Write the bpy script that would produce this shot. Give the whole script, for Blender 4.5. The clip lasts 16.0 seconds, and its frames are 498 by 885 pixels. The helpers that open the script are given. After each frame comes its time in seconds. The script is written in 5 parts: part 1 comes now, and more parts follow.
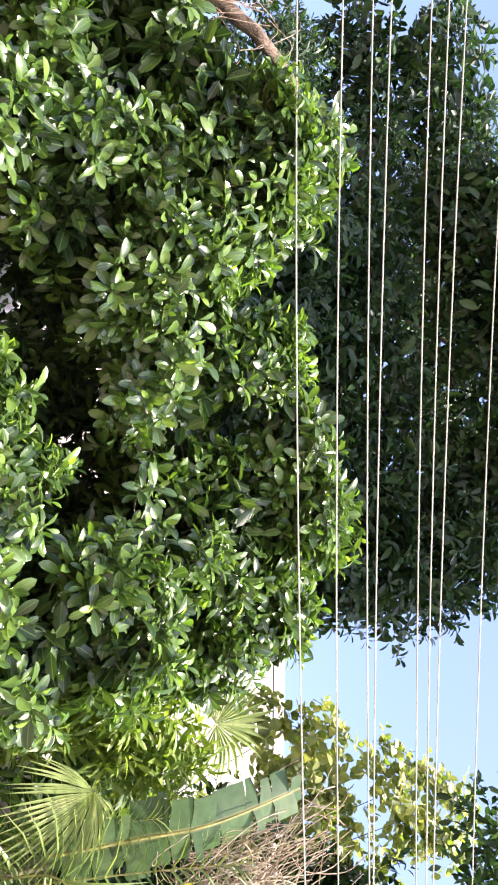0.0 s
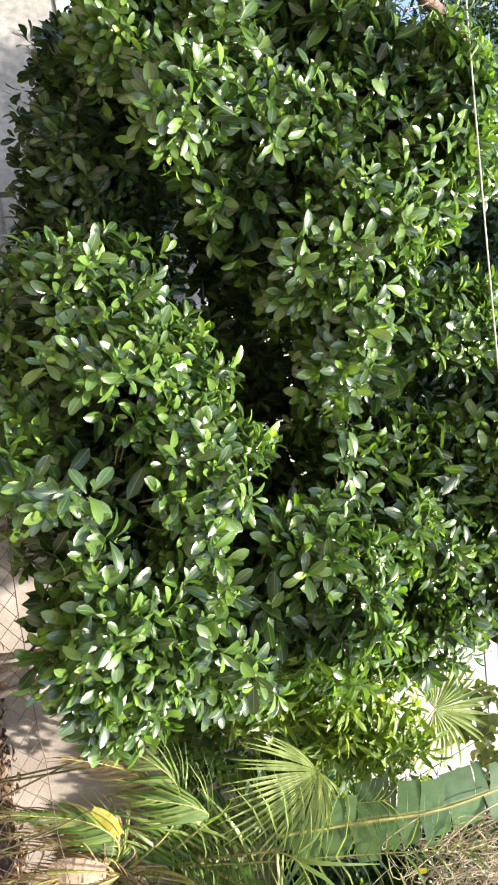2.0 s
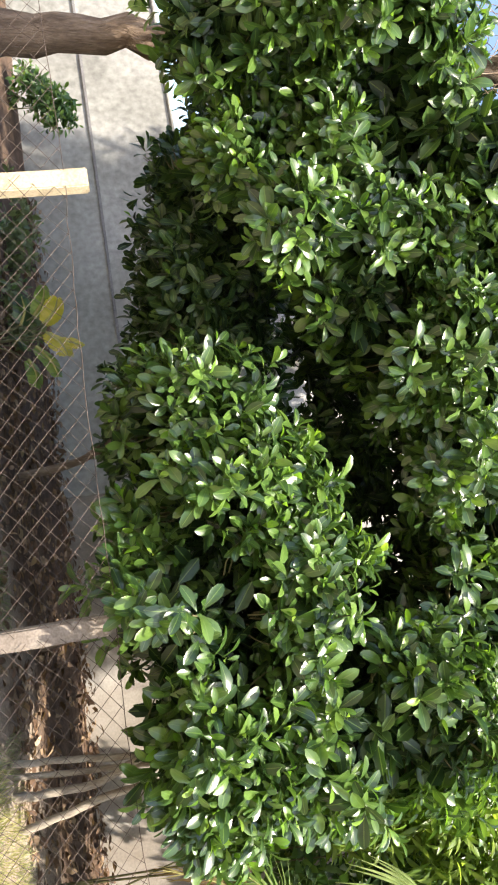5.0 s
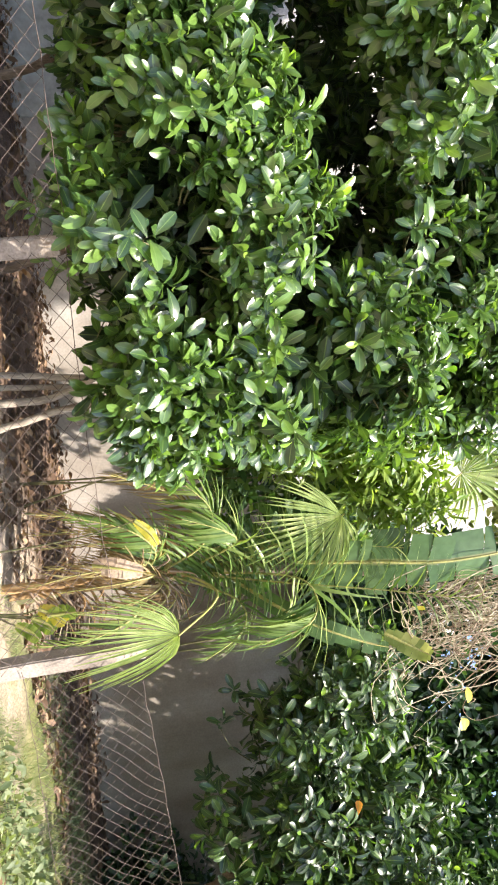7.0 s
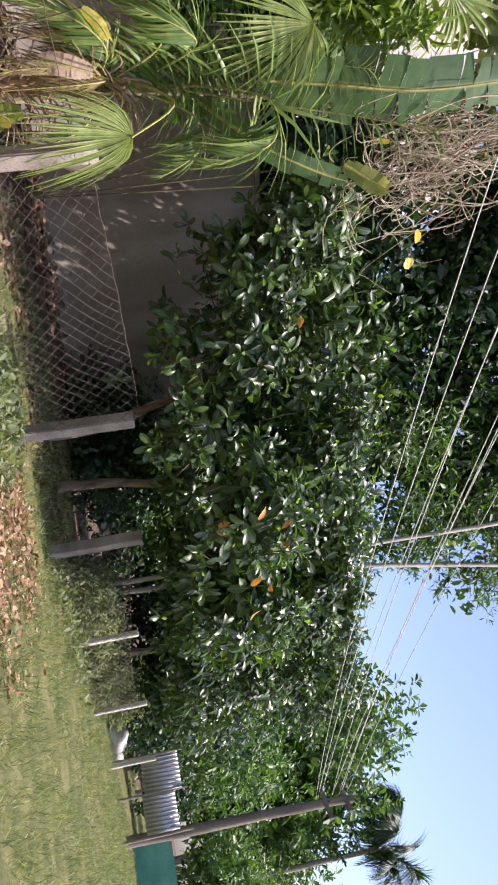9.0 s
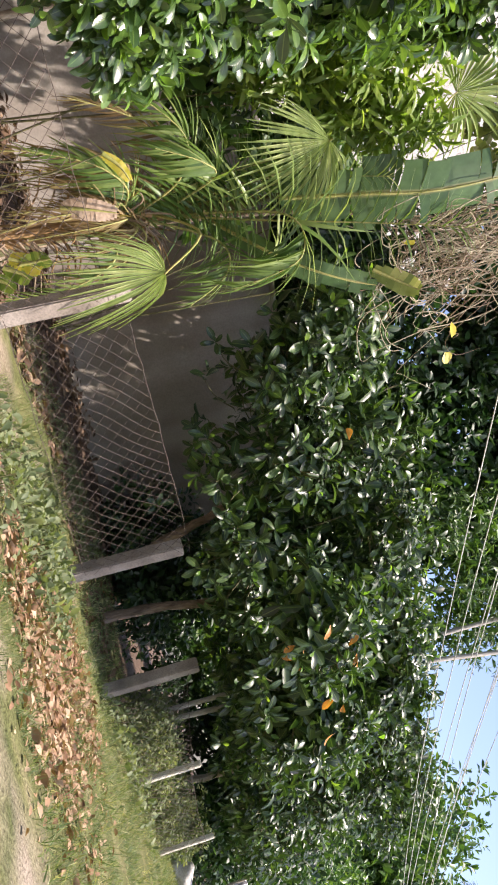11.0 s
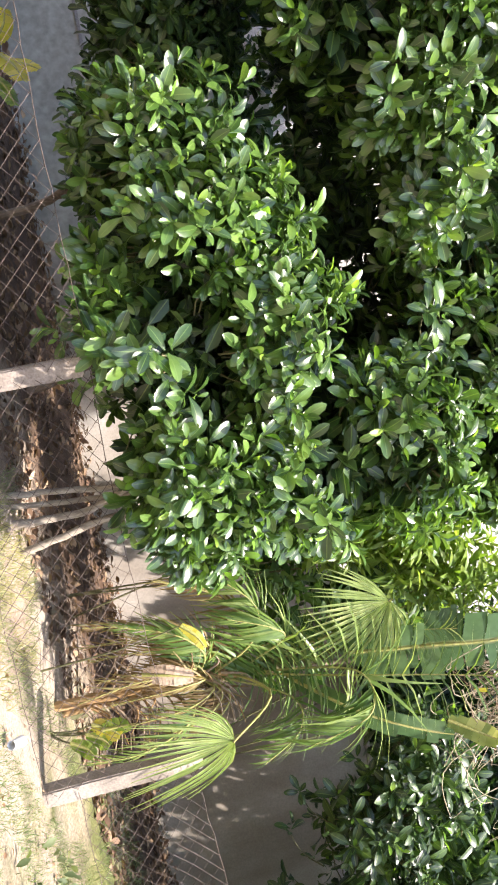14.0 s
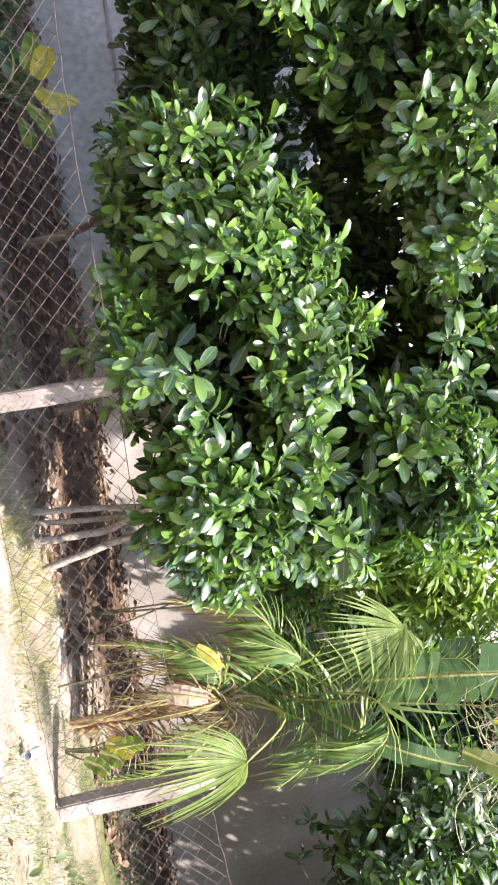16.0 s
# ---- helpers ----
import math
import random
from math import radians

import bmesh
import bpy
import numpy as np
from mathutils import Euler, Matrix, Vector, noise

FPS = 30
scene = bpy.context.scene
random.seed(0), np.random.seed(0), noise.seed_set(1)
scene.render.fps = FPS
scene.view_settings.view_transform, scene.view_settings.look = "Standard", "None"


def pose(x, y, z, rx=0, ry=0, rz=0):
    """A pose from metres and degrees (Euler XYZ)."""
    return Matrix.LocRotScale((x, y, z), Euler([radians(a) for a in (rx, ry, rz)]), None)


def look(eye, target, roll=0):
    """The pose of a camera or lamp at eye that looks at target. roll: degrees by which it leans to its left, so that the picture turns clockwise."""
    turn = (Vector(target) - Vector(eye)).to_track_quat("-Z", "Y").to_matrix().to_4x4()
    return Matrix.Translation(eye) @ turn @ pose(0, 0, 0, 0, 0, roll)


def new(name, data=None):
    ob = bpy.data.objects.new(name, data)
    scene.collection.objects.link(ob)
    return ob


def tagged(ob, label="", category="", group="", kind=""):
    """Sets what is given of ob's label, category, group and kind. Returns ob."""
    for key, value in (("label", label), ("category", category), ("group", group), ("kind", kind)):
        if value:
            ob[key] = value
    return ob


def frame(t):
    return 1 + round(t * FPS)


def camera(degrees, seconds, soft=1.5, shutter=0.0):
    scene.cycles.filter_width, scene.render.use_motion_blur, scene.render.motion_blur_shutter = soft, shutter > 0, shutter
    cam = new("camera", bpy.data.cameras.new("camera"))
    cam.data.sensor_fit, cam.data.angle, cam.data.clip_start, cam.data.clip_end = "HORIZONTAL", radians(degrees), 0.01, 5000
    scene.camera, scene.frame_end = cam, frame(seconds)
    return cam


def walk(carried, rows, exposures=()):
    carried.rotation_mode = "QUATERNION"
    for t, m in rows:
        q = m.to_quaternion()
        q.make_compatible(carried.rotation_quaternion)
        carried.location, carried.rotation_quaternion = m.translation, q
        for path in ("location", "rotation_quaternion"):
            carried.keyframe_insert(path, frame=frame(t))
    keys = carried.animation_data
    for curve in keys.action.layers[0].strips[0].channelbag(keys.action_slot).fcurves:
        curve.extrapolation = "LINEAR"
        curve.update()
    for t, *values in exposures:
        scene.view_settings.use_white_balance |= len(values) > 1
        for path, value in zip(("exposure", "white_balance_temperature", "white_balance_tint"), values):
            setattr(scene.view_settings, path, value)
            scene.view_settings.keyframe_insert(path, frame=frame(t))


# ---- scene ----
cam = camera(35.0, 16.0, soft=2.0)
# seconds, place, heading, pitch and lean; the camera is held on its side
PATH = [
    (0, -0.282, -0.05, 1.33, 6.35, 29.61, 84.29),
    (0.5, -0.153, -0.045, 1.357, 3.3, 25.21, 83.32),
    (1, 0.051, -0.09, 1.255, 1.78, 22.51, 82.82),
    (1.5, 0.115, -0.056, 1.172, 4.36, 19.69, 82.1),
    (2, 0.048, 0.111, 1.176, 9.39, 16.79, 80.86),
    (2.5, 0.161, 0.263, 1.181, 16.36, 14.76, 81.52),
    (3, 0.116, 0.193, 1.206, 17.85, 12.97, 82.01),
    (3.5, -0.009, 0.118, 1.088, 16.89, 12.98, 81.9),
    (3.7, -0.071, 0.045, 1.107, 16.48, 12.57, 81.68),
    (5.8, -0.439, 0.084, 1.124, 10.38, 9.12, 85.18),
    (6, -0.416, 0.084, 1.12, 7.81, 9.13, 85.31),
    (6.5, -0.315, 0.06, 1.178, 0.38, 9.23, 84.79),
    (7, -0.195, 0.1, 1.203, -10.21, 10.21, 83.33),
    (7.5, 0.07, 0.016, 1.062, -23.54, 12.6, 81.78),
    (8, 0.291, -0.11, 1.16, -34.99, 13.2, 81.18),
    (8.5, 0.367, -0.162, 1.126, -39.99, 12.02, 81.43),
    (8.7, 0.41, -0.163, 1.163, -39.75, 10.43, 82.3),
    (10.8, 0.298, 0.323, 0.925, -37.24, 9.17, 75.53),
    (11, 0.291, 0.365, 0.931, -33.3, 9.36, 76.45),
    (11.5, 0.181, 0.265, 1.032, -20.31, 8.58, 79.34),
    (12, 0.122, 0.144, 1.212, -6.83, 6.41, 80.57),
    (12.5, -0.136, 0.152, 1.098, -0.32, 7.09, 79.91),
    (13, -0.244, 0.111, 1.225, -0.03, 6.77, 79.22),
    (13.5, -0.221, 0.064, 1.249, -1.74, 7.69, 78.88),
    (14, -0.295, 0.055, 1.323, -3.71, 7.85, 78.81),
    (14.5, -0.162, 0.035, 1.204, -6.86, 8.54, 78.24),
    (15, -0.061, -0.002, 1.248, -9.82, 7.92, 78.08),
    (15.5, -0.074, -0.066, 1.29, -6.47, 7.67, 79.23),
    (16, -0.213, -0.078, 1.281, -1.03, 6.85, 80.71),
]
walk(cam, [(t, pose(x, y, z, 90 + tilt, 0, head) @ pose(0, 0, 0, 0, 0, lean)) for t, x, y, z, head, tilt, lean in PATH],
     [(0.0, 1.93, 6700, 26), (1.0, 1.93, 6700, 25), (2.0, 1.79, 6850, 15), (3.2, 1.59, 6850, 13), (6.0, 1.57, 6900, 13), (7.0, 1.83, 6650, 15), (7.9, 1.35, 6450, 18), (8.4, 0.95, 6400, 24), (11.0, 1.12, 6750, 21), (11.5, 1.54, 6650, 17), (12.3, 1.68, 6700, 16), (14.0, 1.79, 6550, 18), (16.0, 1.87, 6200, 20)])

# ---- light ----
SUN = Vector((0.37, -0.43, 0.825)).normalized()
world = bpy.data.worlds.new("world")
scene.world = world
world.use_nodes = True
wn = world.node_tree.nodes
sky = wn.new("ShaderNodeTexSky")
sky.sky_type, sky.sun_disc = "NISHITA", False
sky.sun_elevation = math.asin(SUN.z)
sky.sun_rotation = math.atan2(SUN.x, SUN.y)
sky.air_density, sky.dust_density, sky.ozone_density = 1.0, 2.0, 2.6
wn["Background"].inputs["Strength"].default_value = 0.145
world.node_tree.links.new(sky.outputs[0], wn["Background"].inputs["Color"])
sun = new("sun", bpy.data.lights.new("sun", "SUN"))
sun.data.energy, sun.data.angle, sun.data.color = 4.5, radians(0.55), (1.0, 0.95, 0.86)
sun.matrix_world = look(SUN * 60, (0, 0, 0))

rng = np.random.default_rng(7)


# ---- materials ----
def material(name, rough=0.7, metal=0.0, spec=0.5):
    m = bpy.data.materials.new(name)
    m.use_nodes = True
    b = m.node_tree.nodes["Principled BSDF"]
    b.inputs["Roughness"].default_value = rough
    b.inputs["Metallic"].default_value = metal
    b.inputs["Specular IOR Level"].default_value = min(spec, 1.0)
    return m, m.node_tree.nodes, m.node_tree.links, b


def noise_ramp(nodes, links, scale, stops, detail=6, coord="Object", stretch=None):
    tc = nodes.new("ShaderNodeTexCoord")
    tex = nodes.new("ShaderNodeTexNoise")
    tex.inputs["Scale"].default_value, tex.inputs["Detail"].default_value = scale, detail
    if stretch:
        mp = nodes.new("ShaderNodeMapping")
        mp.inputs["Scale"].default_value = stretch
        links.new(tc.outputs[coord], mp.inputs["Vector"])
        links.new(mp.outputs[0], tex.inputs["Vector"])
    else:
        links.new(tc.outputs[coord], tex.inputs["Vector"])
    ramp = nodes.new("ShaderNodeValToRGB")
    els = ramp.color_ramp.elements
    while len(els) < len(stops):
        els.new(0.5)
    for e, (p, c) in zip(els, stops):
        e.position, e.color = p, (*c, 1)
    links.new(tex.outputs["Fac"], ramp.inputs[0])
    return tex, ramp


def mix(nodes, links, a, b, fac, how="MIX"):
    n = nodes.new("ShaderNodeMix")
    n.data_type, n.blend_type = "RGBA", how
    for sock, v in ((n.inputs["Factor"], fac), (n.inputs["A"], a), (n.inputs["B"], b)):
        if isinstance(v, bpy.types.NodeSocket):
            links.new(v, sock)
        elif isinstance(v, tuple):
            sock.default_value = (*v, 1)
        else:
            sock.default_value = v
    return n.outputs["Result"]


def bump(nodes, links, bsdf, height, strength=0.4, distance=0.02):
    b = nodes.new("ShaderNodeBump")
    b.inputs["Strength"].default_value, b.inputs["Distance"].default_value = strength, distance
    links.new(height, b.inputs["Height"])
    links.new(b.outputs[0], bsdf.inputs["Normal"])


def mottled(name, stops, scale=3.0, fine=40.0, rough=0.85, bumpiness=0.5, distance=0.01, stretch=None, spec=0.3, metal=0.0):
    """A surface with stains at one scale and grain at another."""
    m, n, l, b = material(name, rough, metal, spec)
    _, ramp = noise_ramp(n, l, scale, stops, stretch=stretch)
    tex, grain = noise_ramp(n, l, fine, [(0.3, (0.62, 0.62, 0.62)), (0.7, (1.0, 1.0, 1.0))], stretch=stretch)
    l.new(mix(n, l, ramp.outputs[0], grain.outputs[0], 1.0, "MULTIPLY"), b.inputs["Base Color"])
    bump(n, l, b, tex.outputs["Fac"], bumpiness, distance)
    return m


def leaf_material(name, dark, mid, light, rough=0.34, passing=0.28, rib=(0.16, 0.24, 0.06), ribs=True, spec=0.5, single=False):
    """A leaf: colour by leaf, a pale midrib and side veins along its uv, and some light passing through."""
    m, n, l, b = material(name, rough, 0.0, spec)
    geo = n.new("ShaderNodeObjectInfo" if single else "ShaderNodeNewGeometry")
    ramp = n.new("ShaderNodeValToRGB")
    els = ramp.color_ramp.elements
    els.new(0.5)
    for e, (p, c) in zip(els, ((0.0, dark), (0.6, mid), (1.0, light))):
        e.position, e.color = p, (*c, 1)
    l.new(geo.outputs["Random" if single else "Random Per Island"], ramp.inputs[0])
    blotch, br = noise_ramp(n, l, 9.0, [(0.35, (0.72, 0.74, 0.66)), (0.65, (1.0, 1.0, 1.0))])
    col = mix(n, l, ramp.outputs[0], br.outputs[0], 1.0, "MULTIPLY")
    if ribs:
        uv = n.new("ShaderNodeUVMap")
        sep = n.new("ShaderNodeSeparateXYZ")
        l.new(uv.outputs[0], sep.inputs[0])
        off = n.new("ShaderNodeMath")
        off.operation, off.inputs[1].default_value = "SUBTRACT", 0.5
        l.new(sep.outputs[0], off.inputs[0])
        ab = n.new("ShaderNodeMath")
        ab.operation = "ABSOLUTE"
        l.new(off.outputs[0], ab.inputs[0])
        mask = n.new("ShaderNodeMapRange")
        mask.inputs["From Min"].default_value, mask.inputs["From Max"].default_value = 0.02, 0.06
        mask.inputs["To Min"].default_value, mask.inputs["To Max"].default_value = 0.55, 0.0
        l.new(ab.outputs[0], mask.inputs["Value"])
        col = mix(n, l, col, rib, mask.outputs[0])
        # side veins slant towards the tip
        slant = n.new("ShaderNodeMath")
        slant.operation = "MULTIPLY_ADD"
        slant.inputs[1].default_value = -0.55
        l.new(ab.outputs[0], slant.inputs[0])
        l.new(sep.outputs[1], slant.inputs[2])
        wave = n.new("ShaderNodeMath")
        wave.operation = "MULTIPLY"
        wave.inputs[1].default_value = 62.0
        l.new(slant.outputs[0], wave.inputs[0])
        sine = n.new("ShaderNodeMath")
        sine.operation = "SINE"
        l.new(wave.outputs[0], sine.inputs[0])
        bump(n, l, b, sine.outputs[0], 0.07, 0.003)
    l.new(col, b.inputs["Base Color"])
    tr = n.new("ShaderNodeBsdfTranslucent")
    warm = mix(n, l, col, (0.9, 1.0, 0.25), 0.35, "MULTIPLY")
    boosted = mix(n, l, warm, (2.0, 2.0, 1.3), 1.0, "MULTIPLY")
    l.new(boosted, tr.inputs["Color"])
    both = n.new("ShaderNodeMixShader")
    both.inputs[0].default_value = passing
    l.new(b.outputs[0], both.inputs[1])
    l.new(tr.outputs[0], both.inputs[2])
    l.new(both.outputs[0], n["Material Output"].inputs["Surface"])
    return m


GLOSSY = dict(dark=(0.026, 0.062, 0.017), mid=(0.070, 0.142, 0.028), light=(0.145, 0.245, 0.050), rough=0.29, spec=0.75, passing=0.25)
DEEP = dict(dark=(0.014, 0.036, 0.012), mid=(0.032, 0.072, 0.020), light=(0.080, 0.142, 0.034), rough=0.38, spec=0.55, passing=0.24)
FLUSH = dict(dark=(0.09, 0.20, 0.022), mid=(0.15, 0.29, 0.035), light=(0.25, 0.38, 0.06), rough=0.36, passing=0.38)
M_LEAF = leaf_material("glossy_leaf", **GLOSSY)
M_YOUNG = leaf_material("young_leaf", **FLUSH)
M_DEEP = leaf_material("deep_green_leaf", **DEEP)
M_DEEP_ONE = leaf_material("deep_green_leaf_single", single=True, **DEEP)
M_LEAF_ONE = leaf_material("glossy_leaf_single", single=True, **GLOSSY)
M_YOUNG_ONE = leaf_material("young_leaf_single", single=True, **FLUSH)
M_FAN_ONE = leaf_material("fan_palm_blade", (0.22, 0.30, 0.10), (0.33, 0.41, 0.16), (0.46, 0.50, 0.24), ribs=False, rough=0.42, passing=0.3, single=True)
M_FROND_ONE = leaf_material("palm_leaflet_single", (0.06, 0.12, 0.025), (0.14, 0.22, 0.05), (0.27, 0.33, 0.11), ribs=False, rough=0.38, single=True)
M_DRYFROND = leaf_material("dry_palm_leaflet", (0.13, 0.08, 0.035), (0.24, 0.17, 0.08), (0.36, 0.31, 0.14), ribs=False, rough=0.6, passing=0.25, spec=0.3, single=True)
M_AGED = leaf_material("orange_aged_leaf", (0.55, 0.16, 0.03), (0.62, 0.25, 0.05), (0.55, 0.10, 0.04), rough=0.5)
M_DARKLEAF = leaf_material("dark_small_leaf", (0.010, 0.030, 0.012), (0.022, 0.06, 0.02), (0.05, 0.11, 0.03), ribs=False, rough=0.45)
M_MIDLEAF = leaf_material("mid_green_leaf", (0.03, 0.08, 0.02), (0.065, 0.14, 0.03), (0.13, 0.22, 0.05), ribs=False, rough=0.45)
M_LIMELEAF = leaf_material("lime_leaf", (0.11, 0.19, 0.03), (0.18, 0.27, 0.045), (0.27, 0.35, 0.08), ribs=False, rough=0.4, passing=0.4)
M_PALELEAF = leaf_material("pale_olive_leaf", (0.12, 0.17, 0.05), (0.26, 0.30, 0.10), (0.42, 0.42, 0.17), ribs=False, rough=0.45, passing=0.35)
M_BANANA = leaf_material("banana_blade", (0.055, 0.115, 0.04), (0.075, 0.14, 0.05), (0.10, 0.17, 0.065), ribs=True, rough=0.36, rib=(0.35, 0.30, 0.14), passing=0.3)
M_YELLOW = leaf_material("yellowed_leaf", (0.45, 0.40, 0.04), (0.55, 0.47, 0.06), (0.60, 0.50, 0.12), ribs=False, rough=0.5, passing=0.35)
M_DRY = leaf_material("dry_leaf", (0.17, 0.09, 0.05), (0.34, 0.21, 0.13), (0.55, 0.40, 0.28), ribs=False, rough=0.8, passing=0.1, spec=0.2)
# darker copy of the dry leaf, the shade under the trees put into it
M_SHADELITTER = leaf_material("shaded_leaf_litter", (0.085, 0.05, 0.033), (0.17, 0.105, 0.07), (0.33, 0.23, 0.15), ribs=False, rough=0.85, passing=0.08, spec=0.2)
M_GRASS = leaf_material("grass_blade", (0.075, 0.125, 0.045), (0.16, 0.215, 0.09), (0.38, 0.37, 0.22), ribs=False, rough=0.6, passing=0.3, spec=0.3)
M_STRAW = leaf_material("straw_blade", (0.20, 0.20, 0.09), (0.32, 0.31, 0.15), (0.50, 0.46, 0.27), ribs=False, rough=0.6, passing=0.3, spec=0.3)
M_BEIGE = mottled("beige_dry_spathe", [(0.3, (0.42, 0.30, 0.20)), (0.7, (0.62, 0.48, 0.36))], 6, 40, 0.8, 0.3)
M_WEED = leaf_material("weed_leaf", (0.09, 0.125, 0.055), (0.16, 0.195, 0.095), (0.26, 0.29, 0.16), ribs=False, rough=0.55, passing=0.3, spec=0.3)
M_BARK = mottled("grey_brown_bark", [(0.3, (0.13, 0.095, 0.068)), (0.55, (0.27, 0.20, 0.145)), (0.75, (0.38, 0.30, 0.23))], 4, 22, 0.95, 1.0, 0.03, (3, 3, 0.6))
M_PALEBARK = mottled("pale_bark", [(0.3, (0.22, 0.18, 0.14)), (0.6, (0.40, 0.35, 0.28)), (0.8, (0.50, 0.46, 0.40))], 6, 30, 0.9, 0.6, 0.01, (3, 3, 0.8))
M_WHITEBARK = mottled("whitish_bark", [(0.3, (0.36, 0.33, 0.28)), (0.7, (0.58, 0.55, 0.49))], 3, 30, 0.9, 0.4, 0.01, (3, 3, 0.6))
M_TWIG = mottled("dead_twig", [(0.3, (0.16, 0.10, 0.065)), (0.7, (0.48, 0.38, 0.27))], 5, 40, 0.9, 0.3)
M_PALETWIG = mottled("bleached_twig", [(0.3, (0.34, 0.29, 0.19)), (0.7, (0.60, 0.53, 0.38))], 5, 40, 0.9, 0.3)
M_STEM = mottled("green_stem", [(0.3, (0.09, 0.10, 0.04)), (0.7, (0.20, 0.18, 0.09))], 8, 40, 0.7, 0.3)
M_PETIOLE = mottled("yellow_green_petiole", [(0.3, (0.28, 0.30, 0.08)), (0.7, (0.42, 0.38, 0.14))], 4, 40, 0.5, 0.2)
M_SHEATH = mottled("orange_brown_dry_sheath", [(0.3, (0.22, 0.12, 0.05)), (0.55, (0.40, 0.25, 0.11)), (0.8, (0.54, 0.40, 0.22))], 9, 60, 0.8, 0.6, 0.01, (4, 4, 0.5))
M_CONCRETE = mottled("weathered_concrete", [(0.25, (0.16, 0.13, 0.105)), (0.5, (0.30, 0.255, 0.21)), (0.75, (0.46, 0.41, 0.35))], 2.5, 60, 0.9, 0.5, 0.006)
M_PALECONCRETE = mottled("pale_concrete", [(0.25, (0.50, 0.46, 0.37)), (0.6, (0.72, 0.68, 0.57))], 3, 50, 0.9, 0.4, 0.005)
M_CREAM = mottled("cream_painted_concrete", [(0.25, (0.50, 0.40, 0.26)), (0.6, (0.66, 0.56, 0.38))], 3, 50, 0.85, 0.4, 0.005)


def wall_material():
    """Grey-white plaster with brown patches and streaks."""
    m, n, l, b = material("patchy_plaster", 0.92, 0.0, 0.25)
    _, base = noise_ramp(n, l, 0.8, [(0.25, (0.29, 0.26, 0.22)), (0.5, (0.42, 0.385, 0.335)), (0.75, (0.56, 0.525, 0.47))], 8)
    _, brown_patch = noise_ramp(n, l, 0.33, [(0.42, (0, 0, 0)), (0.60, (0.75, 0.75, 0.75))], 5)
    col = mix(n, l, base.outputs[0], (0.20, 0.155, 0.115), brown_patch.outputs[0])
    _, streak = noise_ramp(n, l, 1.0, [(0.35, (0.72, 0.69, 0.65)), (0.6, (1, 1, 1))], 6, stretch=(2.4, 2.4, 0.35))
    col = mix(n, l, col, streak.outputs[0], 0.7, "MULTIPLY")
    tex, grain = noise_ramp(n, l, 35, [(0.3, (0.80, 0.80, 0.80)), (0.7, (1, 1, 1))])
    l.new(mix(n, l, col, grain.outputs[0], 1.0, "MULTIPLY"), b.inputs["Base Color"])
    bump(n, l, b, tex.outputs["Fac"], 0.25, 0.004)
    return m


M_WALL = wall_material()
M_HOUSE = mottled("white_house_plaster", [(0.25, (0.46, 0.43, 0.40)), (0.5, (0.60, 0.58, 0.55)), (0.75, (0.72, 0.70, 0.68))], 0.7, 35, 0.9, 0.25, 0.004)
M_LOWWALL = mottled("weathered_low_wall_plaster", [(0.25, (0.25, 0.245, 0.215)), (0.5, (0.36, 0.355, 0.315)), (0.75, (0.48, 0.47, 0.43))], 0.6, 9, 0.9, 0.2, 0.004)
M_SOFFIT = mottled("grey_band", [(0.3, (0.20, 0.19, 0.18)), (0.7, (0.30, 0.29, 0.28))], 2, 40, 0.9, 0.3)
M_WIRE = mottled("galvanised_wire", [(0.3, (0.085, 0.062, 0.05)), (0.7, (0.16, 0.122, 0.10))], 20, 90, 0.6, 0.2, metal=0.3)
M_CABLE = mottled("pale_weathered_cable", [(0.3, (0.50, 0.50, 0.46)), (0.7, (0.68, 0.68, 0.62))], 10, 80, 0.5, 0.1)
M_DARKCABLE = mottled("dark_cable", [(0.3, (0.05, 0.05, 0.05)), (0.7, (0.09, 0.09, 0.09))], 10, 80, 0.6, 0.1)
M_PVC = mottled("white_pvc", [(0.3, (0.70, 0.70, 0.68)), (0.7, (0.82, 0.82, 0.80))], 6, 60, 0.4, 0.1)
M_ZINC = mottled("corrugated_zinc", [(0.3, (0.42, 0.42, 0.43)), (0.6, (0.58, 0.58, 0.60)), (0.8, (0.50, 0.42, 0.36))], 2, 40, 0.45, 0.2, metal=0.5)
M_TEAL = mottled("teal_sheet", [(0.3, (0.08, 0.30, 0.22)), (0.7, (0.14, 0.42, 0.32))], 2, 40, 0.6, 0.2)
M_POLE = mottled("grey_brown_pole", [(0.3, (0.16, 0.13, 0.11)), (0.7, (0.30, 0.25, 0.21))], 2, 30, 0.9, 0.4, 0.01, (2, 2, 0.4))
M_STONE = mottled("white_stone", [(0.3, (0.42, 0.40, 0.36)), (0.7, (0.66, 0.64, 0.60))], 4, 30, 0.9, 0.6, 0.02)


